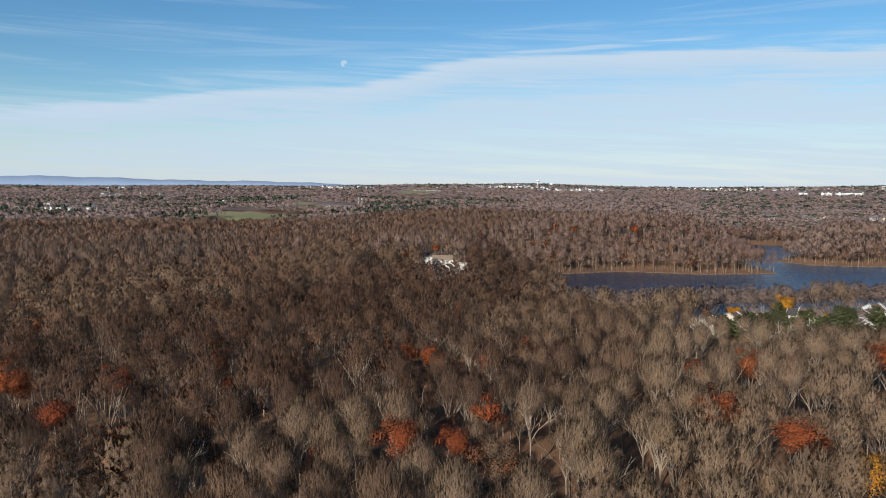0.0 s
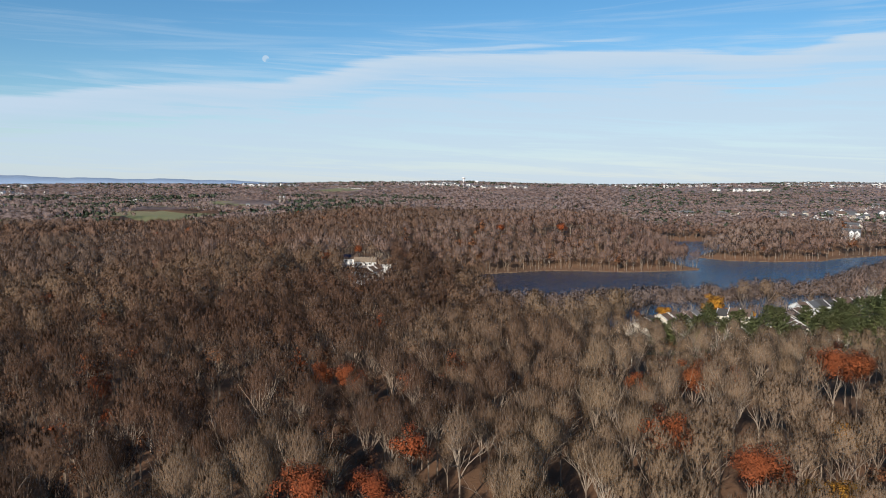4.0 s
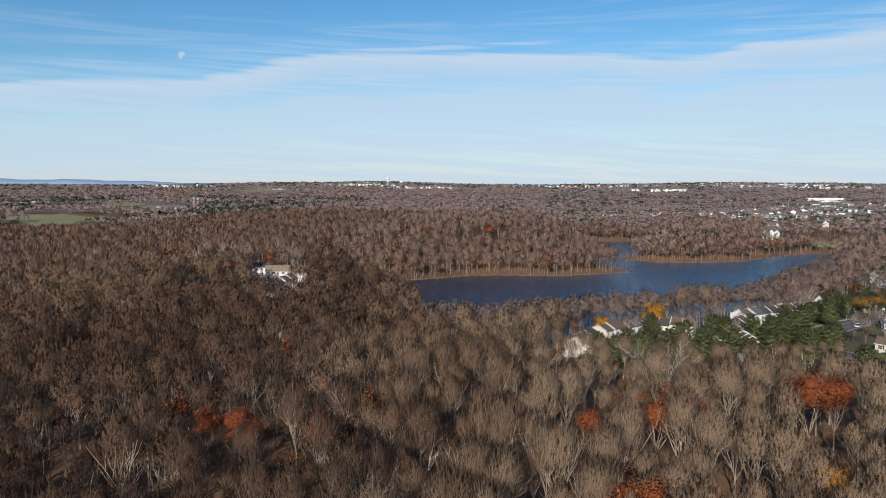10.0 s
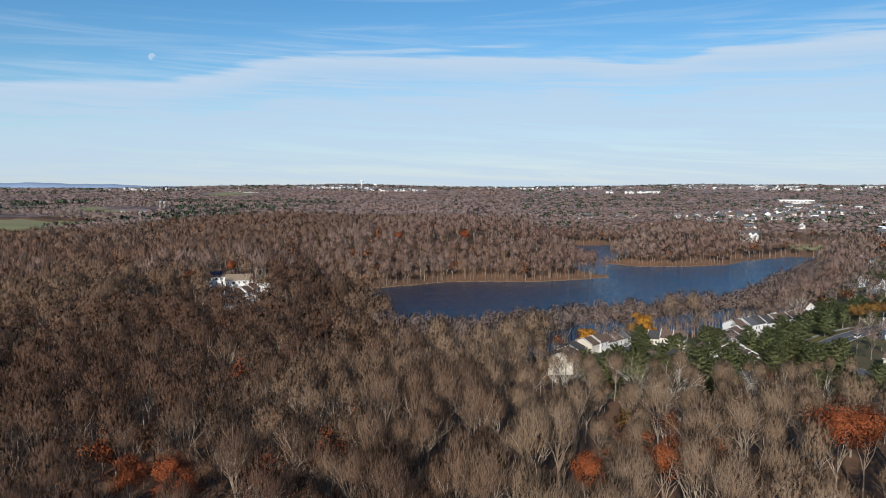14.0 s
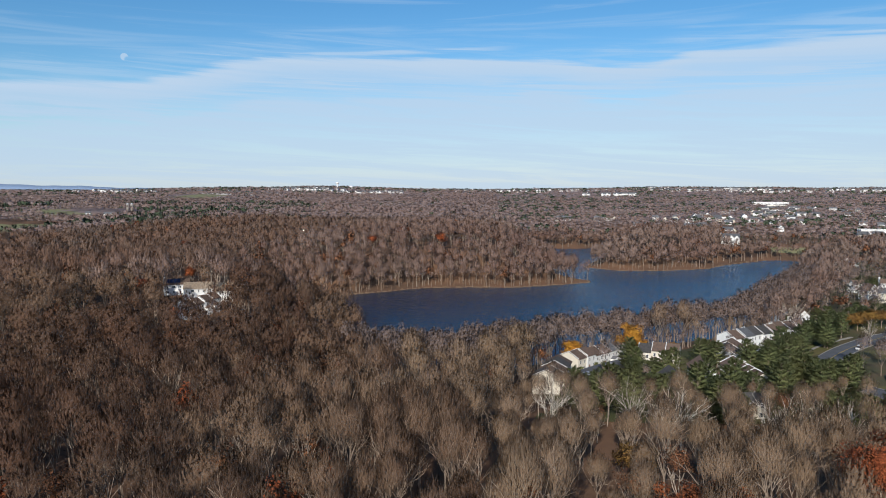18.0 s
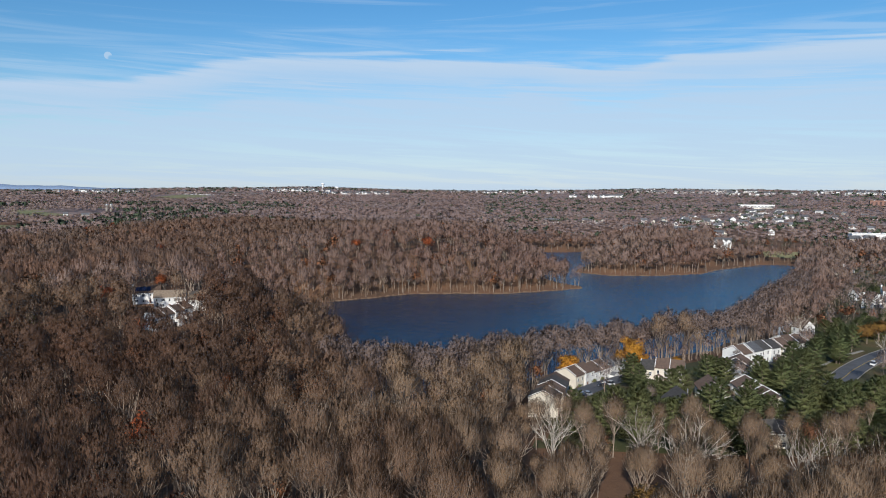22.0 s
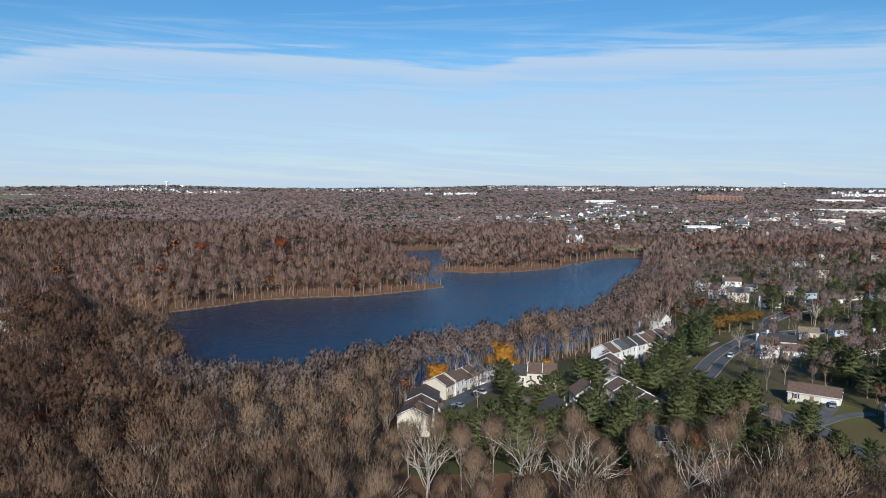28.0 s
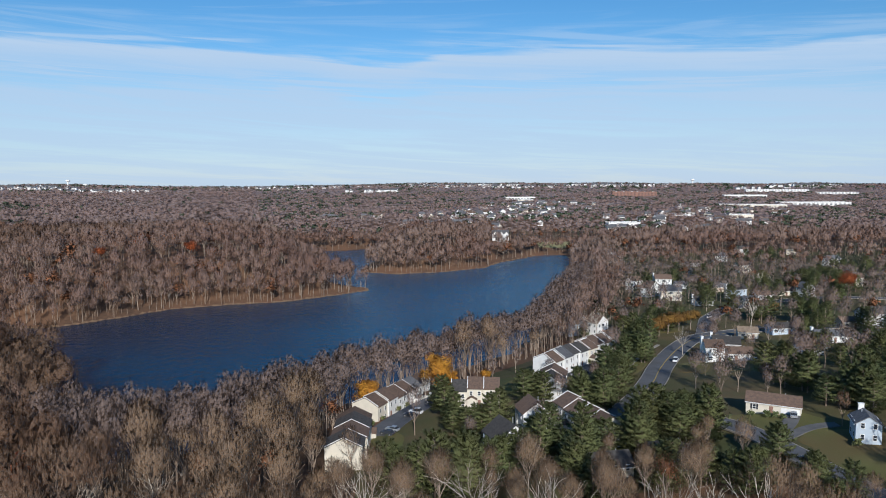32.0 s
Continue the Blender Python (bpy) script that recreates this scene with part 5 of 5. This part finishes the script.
def wooded(x, y):
    """Where the wood stands: off the water, roads, lawns, fields and houses."""
    ok = (shore_distance(x, y, LAKE) > 1.8) & (shore_distance(x, y, POND) > 34) & ~in_field(x, y)
    for line, gap in ROADS:
        ok &= near_line(x, y, line) > gap
    for hx, hy, gap in HOUSE_SPOTS:
        ok &= np.hypot(x - hx, y - hy) > gap
    for lx, ly, a, b, turn in LAWNS:
        c, s = math.cos(radians(turn)), math.sin(radians(turn))
        u, v = c * (x - lx) + s * (y - ly), -s * (x - lx) + c * (y - ly)
        ok &= (u / a) ** 2 + (v / b) ** 2 > 0.85
    for hx, hy, gap in CLEARED + [(px, py, 8.4 * s) for px, py, s in SYCAMORES + RUST_OAKS + AMBERS + OCHRES]:
        ok &= np.hypot(x - hx, y - hy) > gap
    for px, py, a, b, n, s in PINE_STANDS:
        ok &= ((x - px) / (a + 3)) ** 2 + ((y - py) / (b + 3)) ** 2 > 1
    return ok


def outlook(x, y):
    """The part of the land that the flight looks over, with a margin."""
    right = np.degrees(np.arctan2(-(x + 35), y - 27))
    early = np.degrees(np.arctan2(-(x + 10), y + 73))
    left = np.degrees(np.arctan2(-(x - 21), y + 149))
    return (((right > -39) | (early > -24)) & (left < 69)) | below(x, y)


def below(x, y):
    """The wood under and beside the flight."""
    return near_line(x, y, [(21, -149), (-35, 27)]) < 105


def suburb(x, y):
    """Built-up land behind the near shore, and the far suburbs."""
    return ((x > -60) & (y > 190) & (shore_distance(x, y, LAKE) > 26) & (y < 700) & (x > -62 + 0.1 * (y - 190)))


def tan_stand(x, y):
    """The younger, paler stand east of the gully."""
    mingle = 14 * np.sin(x * 1.7 + y * 2.3) * np.sin(x * 0.9 - y * 1.3)
    return x > -42 + mingle + 6 * np.sin(y * 0.05) - 1.1 * np.clip(y - 105, 0, 55)


def shaded_stand(x, y):
    """The wood west of the flight, its brown twigs coloured darker in place of shade."""
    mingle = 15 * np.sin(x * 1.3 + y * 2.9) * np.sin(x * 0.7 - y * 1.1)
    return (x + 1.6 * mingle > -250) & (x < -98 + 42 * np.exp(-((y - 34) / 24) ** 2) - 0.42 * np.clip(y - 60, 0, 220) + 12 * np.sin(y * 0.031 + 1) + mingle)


NEAR_SHORE = [(-106, 246), (-98, 255), (-75, 278), (-45, 308), (-15, 338), (18, 368), (40, 412), (60, 470), (84, 530)]


def shore_stand(x, y):
    """The close-set slender trees along the near shore."""
    return near_line(x, y, NEAR_SHORE) < 21 + 19 * smooth(-20, -80, x)


def jittered(spacing, near, far, rng):
    """Plan points at about a spacing, between two distances from the middle of the flight."""
    k = int(far * 2 / spacing) + 2
    x, y = np.meshgrid((np.arange(k) - k / 2) * spacing, (np.arange(k) - k / 2) * spacing)
    x = x + rng.uniform(-0.48, 0.48, x.shape) * spacing - 10
    y = y + rng.uniform(-0.48, 0.48, y.shape) * spacing - 60
    x, y = x.ravel(), y.ravel()
    r = np.hypot(x + 10, y + 60)
    keep = (r >= near) & (r < far) & outlook(x, y)
    x, y = x[keep], y[keep]
    keep = wooded(x, y)
    return x[keep], y[keep]


def placed(x, y):
    return np.stack([x, y, ground_z(x, y)], -1)


# near wood: the trees that the flight passes are things, the rest is one wood
x, y = jittered(7.9, 0, 430, rng)
town = suburb(x, y)
keep = ~town | (rng.uniform(0, 1, len(x)) < np.where((x > 62) & (y < 345), 0.45, np.where((x > -58) & (x < 62) & (y < 345), 0.16, 0.8)))
keep &= swell(x + 9, y, 9.5) + 0.5 * swell(x, y, 23) < rng.uniform(0.42, 1.15, len(x))
keep &= ~shore_stand(x, y)
x, y, town = x[keep], y[keep], town[keep]
size = rng.uniform(0.62, 1.22, len(x)) * np.where(town, 0.58, 1.0) * np.where((y > 132) & (y < 205) & (x > -58) & ~town, 0.68, 1.0) * np.where((y > 170) & (x < -58), 1.1, 1.0) * np.where(np.hypot(x + 232, y - 226) < 45, 0.82, 1.0)
kind = rng.uniform(0, 1, len(x))
rust = (kind < 0.022 + 0.07 * (swell(x, y, 60) > 0.55)) & ~town & ~((x > -60) & (y > 200))
brown = (kind > 0.93)
along = near_line(x, y, [(-75, -35), (-50, 60), (-8, 160)])
order = np.argsort(along)
dark = shaded_stand(x, y)
chosen = np.zeros(len(x), bool)
chosen[order[:300]] = True

near_bare = [bare_template(rng, 3000, 0.2, 1.3, 7, drawn=3, fan=0.85) for _ in range(5)]
near_rust = [leafy_template(rng, 2200, 0.3, 19) for _ in range(2)]
near_brown = [leafy_template(rng, 1100, 0.28, 19) for _ in range(2)]


def tree_thing(name, template, mats, label, category, group, crown_name="crown"):
    """One tree as a thing: trunk with limbs, and crown."""
    tri, slot = template
    tri = domed(tri, slot, rng)
    base = tagged(new(name), label, category, group)
    part("trunk", soup("trunk", tri[slot == 0], slot[slot == 0], mats[:1]), None, base)
    part(crown_name, soup(crown_name, tri[slot == 1], slot[slot == 1] * 0, mats[1:]), None, base)
    return base


def planted(model, px, py, s, turn, tall=None):
    ob = copy_thing(model, Matrix.Identity(4))
    ob.matrix_basis = Matrix.LocRotScale((px, py, float(ground_z(px, py))), Euler((0, 0, turn)), (s, s, tall or s))
    return ob


def clear_model(model):
    for o in (*model.children_recursive, model):
        bpy.data.objects.remove(o)


models = {"bare": [tree_thing("bare_tree", t, (M_BARK, M_TWIG), "tall leafless grey-brown deciduous tree with fine upright twigs", "tree", "leafless trees of the wood") for t in near_bare],
          "tan": [tree_thing("bare_tree", t, (M_BARK, M_PALETWIG), "leafless tan-twigged deciduous tree with pale trunk", "tree", "leafless trees of the wood") for t in near_bare[:3]],
          "dark": [tree_thing("bare_tree", t, (M_BARK, M_SHADETWIG), "leafless brown tree with fine twigs, coloured darker in place of shade", "tree", "leafless trees of the wood") for t in near_bare[2:]],
          "rust": [tree_thing("oak_tree", t, (M_BARK, M_RUST), "oak still holding rust-red autumn leaves among bare trees", "tree", "rust-leaved oaks") for t in near_rust],
          "brown": [tree_thing("beech_tree", t, (M_BARK, M_BROWNLEAF), "tree with thin withered brown leaves in the bare wood", "tree", "brown-leaved trees") for t in near_brown]}
for i in np.nonzero(chosen)[0]:
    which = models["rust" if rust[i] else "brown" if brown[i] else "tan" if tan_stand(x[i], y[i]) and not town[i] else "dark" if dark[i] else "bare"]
    planted(which[rng.integers(len(which))], x[i], y[i], size[i], rng.uniform(0, 6.28))

rest = ~chosen & ~rust & ~brown
dist = np.hypot(x + 10, y + 60)
pale = tan_stand(x, y) & ~town
plain = below(x, y) & (y < -30) & ~chosen
inner = rest & ~pale & (dist < 270) & ~plain
outer = rest & ((~pale & (dist >= 270)) | plain)
inner_trees = [bare_template(rng, 680, 0.5, 1.45, 6, drawn=2, fan=0.8) for _ in range(6)]
outer_trees = [bare_template(rng, 320, 1.1, 1.6, 5, stem=0.27, drawn=1, open_angle=0.54) for _ in range(6)]
# the second wood takes the twig colour darkened for shade
for name, some, mats, say in (("bare_wood", ~dark, (M_BARK, M_TWIG, M_SHOREWOOD), "dense leafless grey-brown deciduous wood in late autumn"), ("oak_wood", dark, (M_BARK, M_SHADETWIG, M_SHOREWOOD), "dense leafless brown wood in late autumn, coloured darker in place of shade")):
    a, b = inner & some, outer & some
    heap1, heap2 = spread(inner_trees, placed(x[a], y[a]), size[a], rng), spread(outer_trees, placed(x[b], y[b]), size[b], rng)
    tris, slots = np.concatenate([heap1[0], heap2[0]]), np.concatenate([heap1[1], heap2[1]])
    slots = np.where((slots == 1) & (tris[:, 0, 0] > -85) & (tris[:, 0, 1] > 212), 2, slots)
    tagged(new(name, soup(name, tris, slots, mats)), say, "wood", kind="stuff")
tan = rest & pale & ~plain
heap = spread([bare_template(rng, 680, 0.5, 1.45, 6, 22.0, drawn=2, fan=0.8) for _ in range(6)], placed(x[tan], y[tan]), size[tan], rng)
tagged(new("tan_wood", soup("tan_wood", *heap, (M_BARK, M_PALETWIG))), "leafless tan-twigged young wood beside the houses", "wood", kind="stuff")
for name, some, mat, n, s, say in (("rust_oaks", rust & ~chosen, M_RUST, 800, 0.55, "scattered oaks holding rust-red leaves in the wood"), ("brown_beeches", brown & ~chosen, M_BROWNLEAF, 480, 0.5, "scattered trees with withered brown leaves in the wood")):
    heap = spread([leafy_template(rng, n, s, 17) for _ in range(3)], placed(x[some], y[some]), size[some], rng)
    tagged(new(name, soup(name, *heap, (M_BARK, mat))), say, "wood", kind="stuff")

# slender trees close together along the near shore
x, y = jittered(4.3, 0, 640, rng)
keep = shore_stand(x, y)
x, y = x[keep], y[keep]
size = rng.uniform(0.82, 1.06, len(x))
slim = [bare_template(rng, 280, 0.8, 1.3, 4, 23.0, 0.19, 1, 0.45, 0.4, 0.35) for _ in range(6)]
tagged(new("shore_wood", soup("shore_wood", *spread(slim, placed(x, y), size * 1.12, rng, size * rng.uniform(0.98, 1.14, len(x))), (M_BARK, M_SHOREWOOD))), "slender leafless trees with pale trunks crowded along the shore", "wood", kind="stuff")

# middle distance
x, y = jittered(9.6, 430, 1000, rng)
keep = ~shore_stand(x, y)
x, y = x[keep], y[keep]
town = (suburb(x, y) & (x > 60)) | ((x > 0.02 * y + 60) & (y > 830))
keep = ~town | (rng.uniform(0, 1, len(x)) < 0.85)
x, y, town = x[keep], y[keep], town[keep]
size = rng.uniform(0.8, 1.18, len(x)) * np.where(town, 0.64, 1.0)
kind = rng.uniform(0, 1, len(x))
leafy, green = kind < 0.10, (kind > 0.975) & (town | (x < -700))
green |= town & (kind > 0.66)
plain = ~leafy & ~green
close = plain & (np.hypot(x + 10, y + 60) < 680)
garden = close & town
close &= ~town
beyond = plain & ~close & ~garden
bank_trees = [bare_template(rng, 190, 0.8, 3.0, 5, 22.0, 0.26, 1, open_angle=0.5, fan=0.35, skirt=-0.85) for _ in range(6)]
rear_trees = [bare_template(rng, 62, 1.9, 3.8, 4, 21.0, 0.28, 0, open_angle=0.56, fan=0.35, skirt=-0.85) for _ in range(6)]
west = x < -300 + 30 * np.sin(y * 0.021) + 45 * np.sin(x * 1.3 + y * 2.9) * np.sin(x * 0.7 - y * 1.1)
for name, some, mat, say in (("lakeside_wood", ~west, M_LAKEWOOD, "leafless reddish-brown woods on the far shore of the lake"), ("western_wood", west, M_WESTWOOD, "leafless darker brown woods on the western hills")):
    heap1 = spread(bank_trees, placed(x[close & some], y[close & some]), size[close & some], rng)
    heap2 = spread(rear_trees, placed(x[beyond & some], y[beyond & some]), size[beyond & some], rng)
    tagged(new(name, soup(name, np.concatenate([heap1[0], heap2[0]]), np.concatenate([heap1[1], heap2[1]]), (M_BARK, mat))), say, "wood", kind="stuff")
ux, uy = jittered(5.6, 295, 780, rng)
low = shore_distance(ux, uy, LAKE)
low = (low < np.where(np.hypot(ux + 10, uy + 60) < 420, 22, 42)) & (low > 1.5) & ~shore_stand(ux, uy)
low |= (np.hypot(ux + 95, uy - 572) < 34) & (shore_distance(ux, uy, LAKE) > 1.5)
ux, uy = ux[low], uy[low]
heap3 = spread([bare_template(rng, 90, 0.7, 2.6, 4, 20.0, 0.2, 0, open_angle=0.42, fan=0.35, skirt=-0.85) for _ in range(5)], placed(ux, uy), rng.uniform(0.5, 0.95, len(ux)), rng)
tagged(new("shore_thicket", soup("shore_thicket", *heap3, (M_BARK, M_LAKEWOOD))), "young leafless growth under the tall trees along the shore", "wood", kind="stuff")
heap = spread([bare_template(rng, 210, 1.0, 1.7, 5, 21.0, 0.28, 1, open_angle=0.6) for _ in range(6)], placed(x[garden], y[garden]), size[garden], rng)
tagged(new("garden_trees", soup("garden_trees", *heap, (M_BARK, M_SHOREWOOD))), "leafless street and garden trees between far houses", "wood", kind="stuff")
heap = spread([leafy_template(rng, 90, 1.7, 17) for _ in range(4)], placed(x[leafy], y[leafy]), size[leafy], rng)
tagged(new("lakeside_oaks", soup("lakeside_oaks", *heap, (M_BARK, M_BROWNLEAF))), "brown-leaved oaks among the bare far-shore woods", "wood", kind="stuff")
heap = spread([pine_template(rng, 16, 5, 2.0, 17) for _ in range(3)], placed(x[green], y[green]), size[green], rng)
tagged(new("suburban_pines", soup("suburban_pines", *heap, (M_BARK, M_DARKPINE))), "dark green pines scattered among far houses", "wood", kind="stuff")

# far woods to the horizon
heaps, slots = [], []
for spacing, near, far, blades, width, length, tall, r in ((12.5, 1000, 2000, 14, 6.0, 5.0, 17, 5.5), (20, 2000, 3300, 12, 10.0, 5.5, 14, 9.5), (30, 3300, 4640, 10, 16, 5.5, 13, 15)):
    x, y = jittered(spacing, near, far, rng)
    a = np.degrees(np.arctan2(-(x + 10), y + 60))
    town = (a < 12) & (np.hypot(x, y) < 3600)
    keep = ~town | (rng.uniform(0, 1, len(x)) < 0.75)
    keep &= ~in_town(x, y) | (rng.uniform(0, 1, len(x)) < 0.5)
    x, y, town = x[keep], y[keep], town[keep]
    size = rng.uniform(0.75, 1.15, len(x))
    tall_k = size * np.where(town, 0.6, 1.0)
    # beyond 3500 m extra evergreens stand in for the slate haze of the skyline
    ever = rng.uniform(0, 1, len(x)) < np.where((a[keep] > 27) & (np.hypot(x, y) < 2700), 0.6, np.where(np.hypot(x, y) > 3500, 0.4, np.where(town, 0.32, 0.03))) * (swell(x, y, 90) > -0.1)
    for some, which in ((~ever, 0), (ever, 1)):
        h, s = spread([clump_template(rng, blades, width, length, tall, r) for _ in range(6)], placed(x[some], y[some]), size[some] * (1 - 0.3 * which), rng, tall_k[some])
        heaps.append(h)
        slots.append(s * 0 + which)
tagged(new("far_woods", soup("far_woods", np.concatenate(heaps), np.concatenate(slots), (M_FARWOOD, M_DARKPINE))), "endless leafless brown woods out to the horizon, paled to mauve for haze", "wood", kind="stuff")
for m in models.values():
    for model in m:
        clear_model(model)


# ---- garden trees, pines and landmarks of the wood ----
tr = np.random.default_rng(23)
pick = random.Random(3)


def clear_spot(px, py, gap=0.0):
    ok = shore_distance(np.array([px]), np.array([py]), LAKE)[0] > 3
    for hx, hy, g in HOUSE_SPOTS:
        ok &= math.hypot(px - hx, py - hy) > g - 2.2 + gap
    for line, g in ROADS:
        ok &= float(near_line(np.array([px]), np.array([py]), line)[0]) > g - 1.0
    return ok


pines = [tree_thing("pine_tree", pine_template(tr, 54, 130, 0.62, 17, 5.6), (M_BARK, M_PINE), "dense dark green white pine in the gardens", "pine tree", "pines among the houses") for _ in range(4)]
for cx0, cy0, a, b, n, s in PINE_STANDS + GARDEN_PINES:
    for _ in range(n):
        for _ in range(14):
            px, py = cx0 + pick.uniform(-a, a), cy0 + pick.uniform(-b, b)
            if clear_spot(px, py):
                w = s * pick.uniform(0.8, 1.08)
                planted(pick.choice(pines), px, py, w, pick.uniform(0, 6.28), w * pick.uniform(0.62, 0.86))
                break

# pale sycamores
syc = [tree_thing("sycamore_tree", bare_template(tr, 900, 0.08, 1.3, 7, 23, 0.29, 3, 0.1, 1.0), (M_PALE, M_PALETWIG), "leafless sycamore with white peeling bark and spreading limbs", "tree", "white-barked sycamores") for _ in range(3)]
for px, py, s in SYCAMORES:
    planted(pick.choice(syc), px, py, s, pick.uniform(0, 6.28))

# oaks that stand out, rust, amber and gold
oaks = [tree_thing("oak_tree", leafy_template(tr, 8000, 0.27, 25, 5.9, 0.36), (M_BARK, M_RUST), "broad oak with bright rust-red leaves above the bare wood", "tree", "rust-leaved oaks") for _ in range(2)]
for px, py, s in RUST_OAKS:
    planted(pick.choice(oaks), px, py, s, pick.uniform(0, 6.28))
ambers = [tree_thing("maple_tree", leafy_template(tr, 8000, 0.28, 12.5, 4.2, 0.1), (M_BARK, M_AMBER), "rounded maple in full amber-gold autumn colour", "tree", "amber maples") for _ in range(2)]
for px, py, s in AMBERS:
    planted(pick.choice(ambers), px, py, s, pick.uniform(0, 6.28))
ochres = [tree_thing("maple_tree", leafy_template(tr, 5200, 0.28, 12.5, 4.4, 0.1), (M_BARK, M_OCHRE), "rounded street tree in dull gold-brown leaf", "tree", "gold-brown street trees") for _ in range(2)]
for px, py, s in OCHRES:
    planted(pick.choice(ochres), px, py, s, pick.uniform(0, 6.28))
for model in (*pines, *syc, *oaks, *ambers, *ochres):
    clear_model(model)

# clipped shrubs beside the houses
shrub_tri, shrub_slot = leafy_template(tr, 160, 0.4, 2.2, 1.1, 0.05)
shrub = tagged(new("shrub"), "low rounded evergreen shrub beside a house", "shrub", "garden shrubs")
part("foliage", soup("foliage", shrub_tri[shrub_slot == 1], shrub_slot[shrub_slot == 1] * 0, (M_PINE,)), None, shrub)
part("stems", soup("stems", shrub_tri[shrub_slot == 0] * (0.25, 0.25, 1), shrub_slot[shrub_slot == 0], (M_BARK,)), None, shrub)
for px, py in ((66, 211.5), (67.6, 210.2), (69.3, 209), (62.5, 214), (76, 187), (82, 299), (-46.5, 246), (-43, 251), (-38, 262), (-35, 268), (22, 276), (30, 284), (37, 292), (3, 221), (-9, 202), (88, 280), (97, 279), (116, 323), (127, 296), (141, 305), (152, 304), (-49, 214)):
    planted(shrub, px, py, pick.uniform(0.8, 1.3), pick.uniform(0, 6.28))
clear_model(shrub)


# ---- cars ----
def car_model(paint, label, tall=1.45, length=4.5):
    base = tagged(new("car"), label, "car", "parked cars")
    bm = bmesh.new()
    h = length / 2
    prism(bm, [(-h, 0.32), (h, 0.32), (h, 0.72), (h * 0.86, 0.86), (-h * 0.9, 0.95), (-h, 0.8)], "y", -0.9, 0.9)
    bmesh.ops.bevel(bm, geom=bm.edges[:], offset=0.07, segments=2, affect="EDGES")
    body = part("body", bm, paint, base)
    bm = bmesh.new()
    prism(bm, [(-h * 0.82, 0.9), (h * 0.42, 0.85), (h * 0.12, tall), (-h * 0.62, tall)], "y", -0.78, 0.78)
    bmesh.ops.bevel(bm, geom=bm.edges[:], offset=0.06, segments=2, affect="EDGES")
    part("cabin", bm, M_GLASS, base, "dark glazed cabin")
    part("roof", box(bmesh.new(), -h * 0.6, h * 0.1, -0.74, 0.74, tall - 0.02, tall + 0.05), paint, base)
    for sx in (-0.6, 0.62):
        for sy in (-0.86, 0.86):
            wheel = part("wheel", tube(bmesh.new(), [(0, -0.11, 0, 0.33), (0, 0.11, 0, 0.33)], 14), M_RUBBER, base)
            wheel.location = (sx * h, sy, 0.33)
            part("rim", tube(bmesh.new(), [(0, -0.125, 0, 0.19), (0, 0.125, 0, 0.19)], 10), M_METAL, wheel)
    for sy in (-0.62, 0.62):
        part("headlight", box(bmesh.new(), h - 0.06, h + 0.02, sy - 0.18, sy + 0.18, 0.58, 0.72), M_TRIM, base)
        part("tail_light", box(bmesh.new(), -h - 0.02, -h + 0.06, sy - 0.15, sy + 0.15, 0.62, 0.78), M_BRICK, base)
    return base


cars = [car_model(M_CARW, "white minivan parked on asphalt", 1.8, 4.9), car_model(M_CARD, "dark blue car parked on asphalt"), car_model(M_METAL, "silver car parked on asphalt")]
for k, px, py, yaw in ((0, 70.4, 288.4, 61), (2, 72.6, 209.6, 62), (1, -41, 232, 150), (2, -39.5, 235, 150), (1, -34, 249, 150), (0, -32, 252.5, 150), (1, -26, 264, 145), (2, 28, 275, 135), (1, 31, 279, 135), (1, 38, 287.5, 135), (2, 44, 294, 135),
                       (1, 132, 342, 0), (2, 150, 338.5, 180), (0, 122, 374, 58), (1, 60, 182, 100), (2, 97, 277, 20)):
    c = copy_thing(cars[k], Matrix.Identity(4))
    c.matrix_basis = pose(px, py, float(ground_z(px, py)) + 0.24, 0, 0, yaw)
for c in cars:
    clear_model(c)

# white marker buoy off the east shore
buoy = tagged(new("buoy"), "white marker buoy floating on the lake", "buoy")
buoy.location = (72.8, 545.5, 0)
part("float", turned_profile([(0.2, -0.5), (0.75, -0.1), (0.75, 0.4), (0.3, 0.6)], 12), M_TRIM, buoy)
part("mast", turned_profile([(0.14, 0.6), (0.1, 2.8)], 8), M_TRIM, buoy)
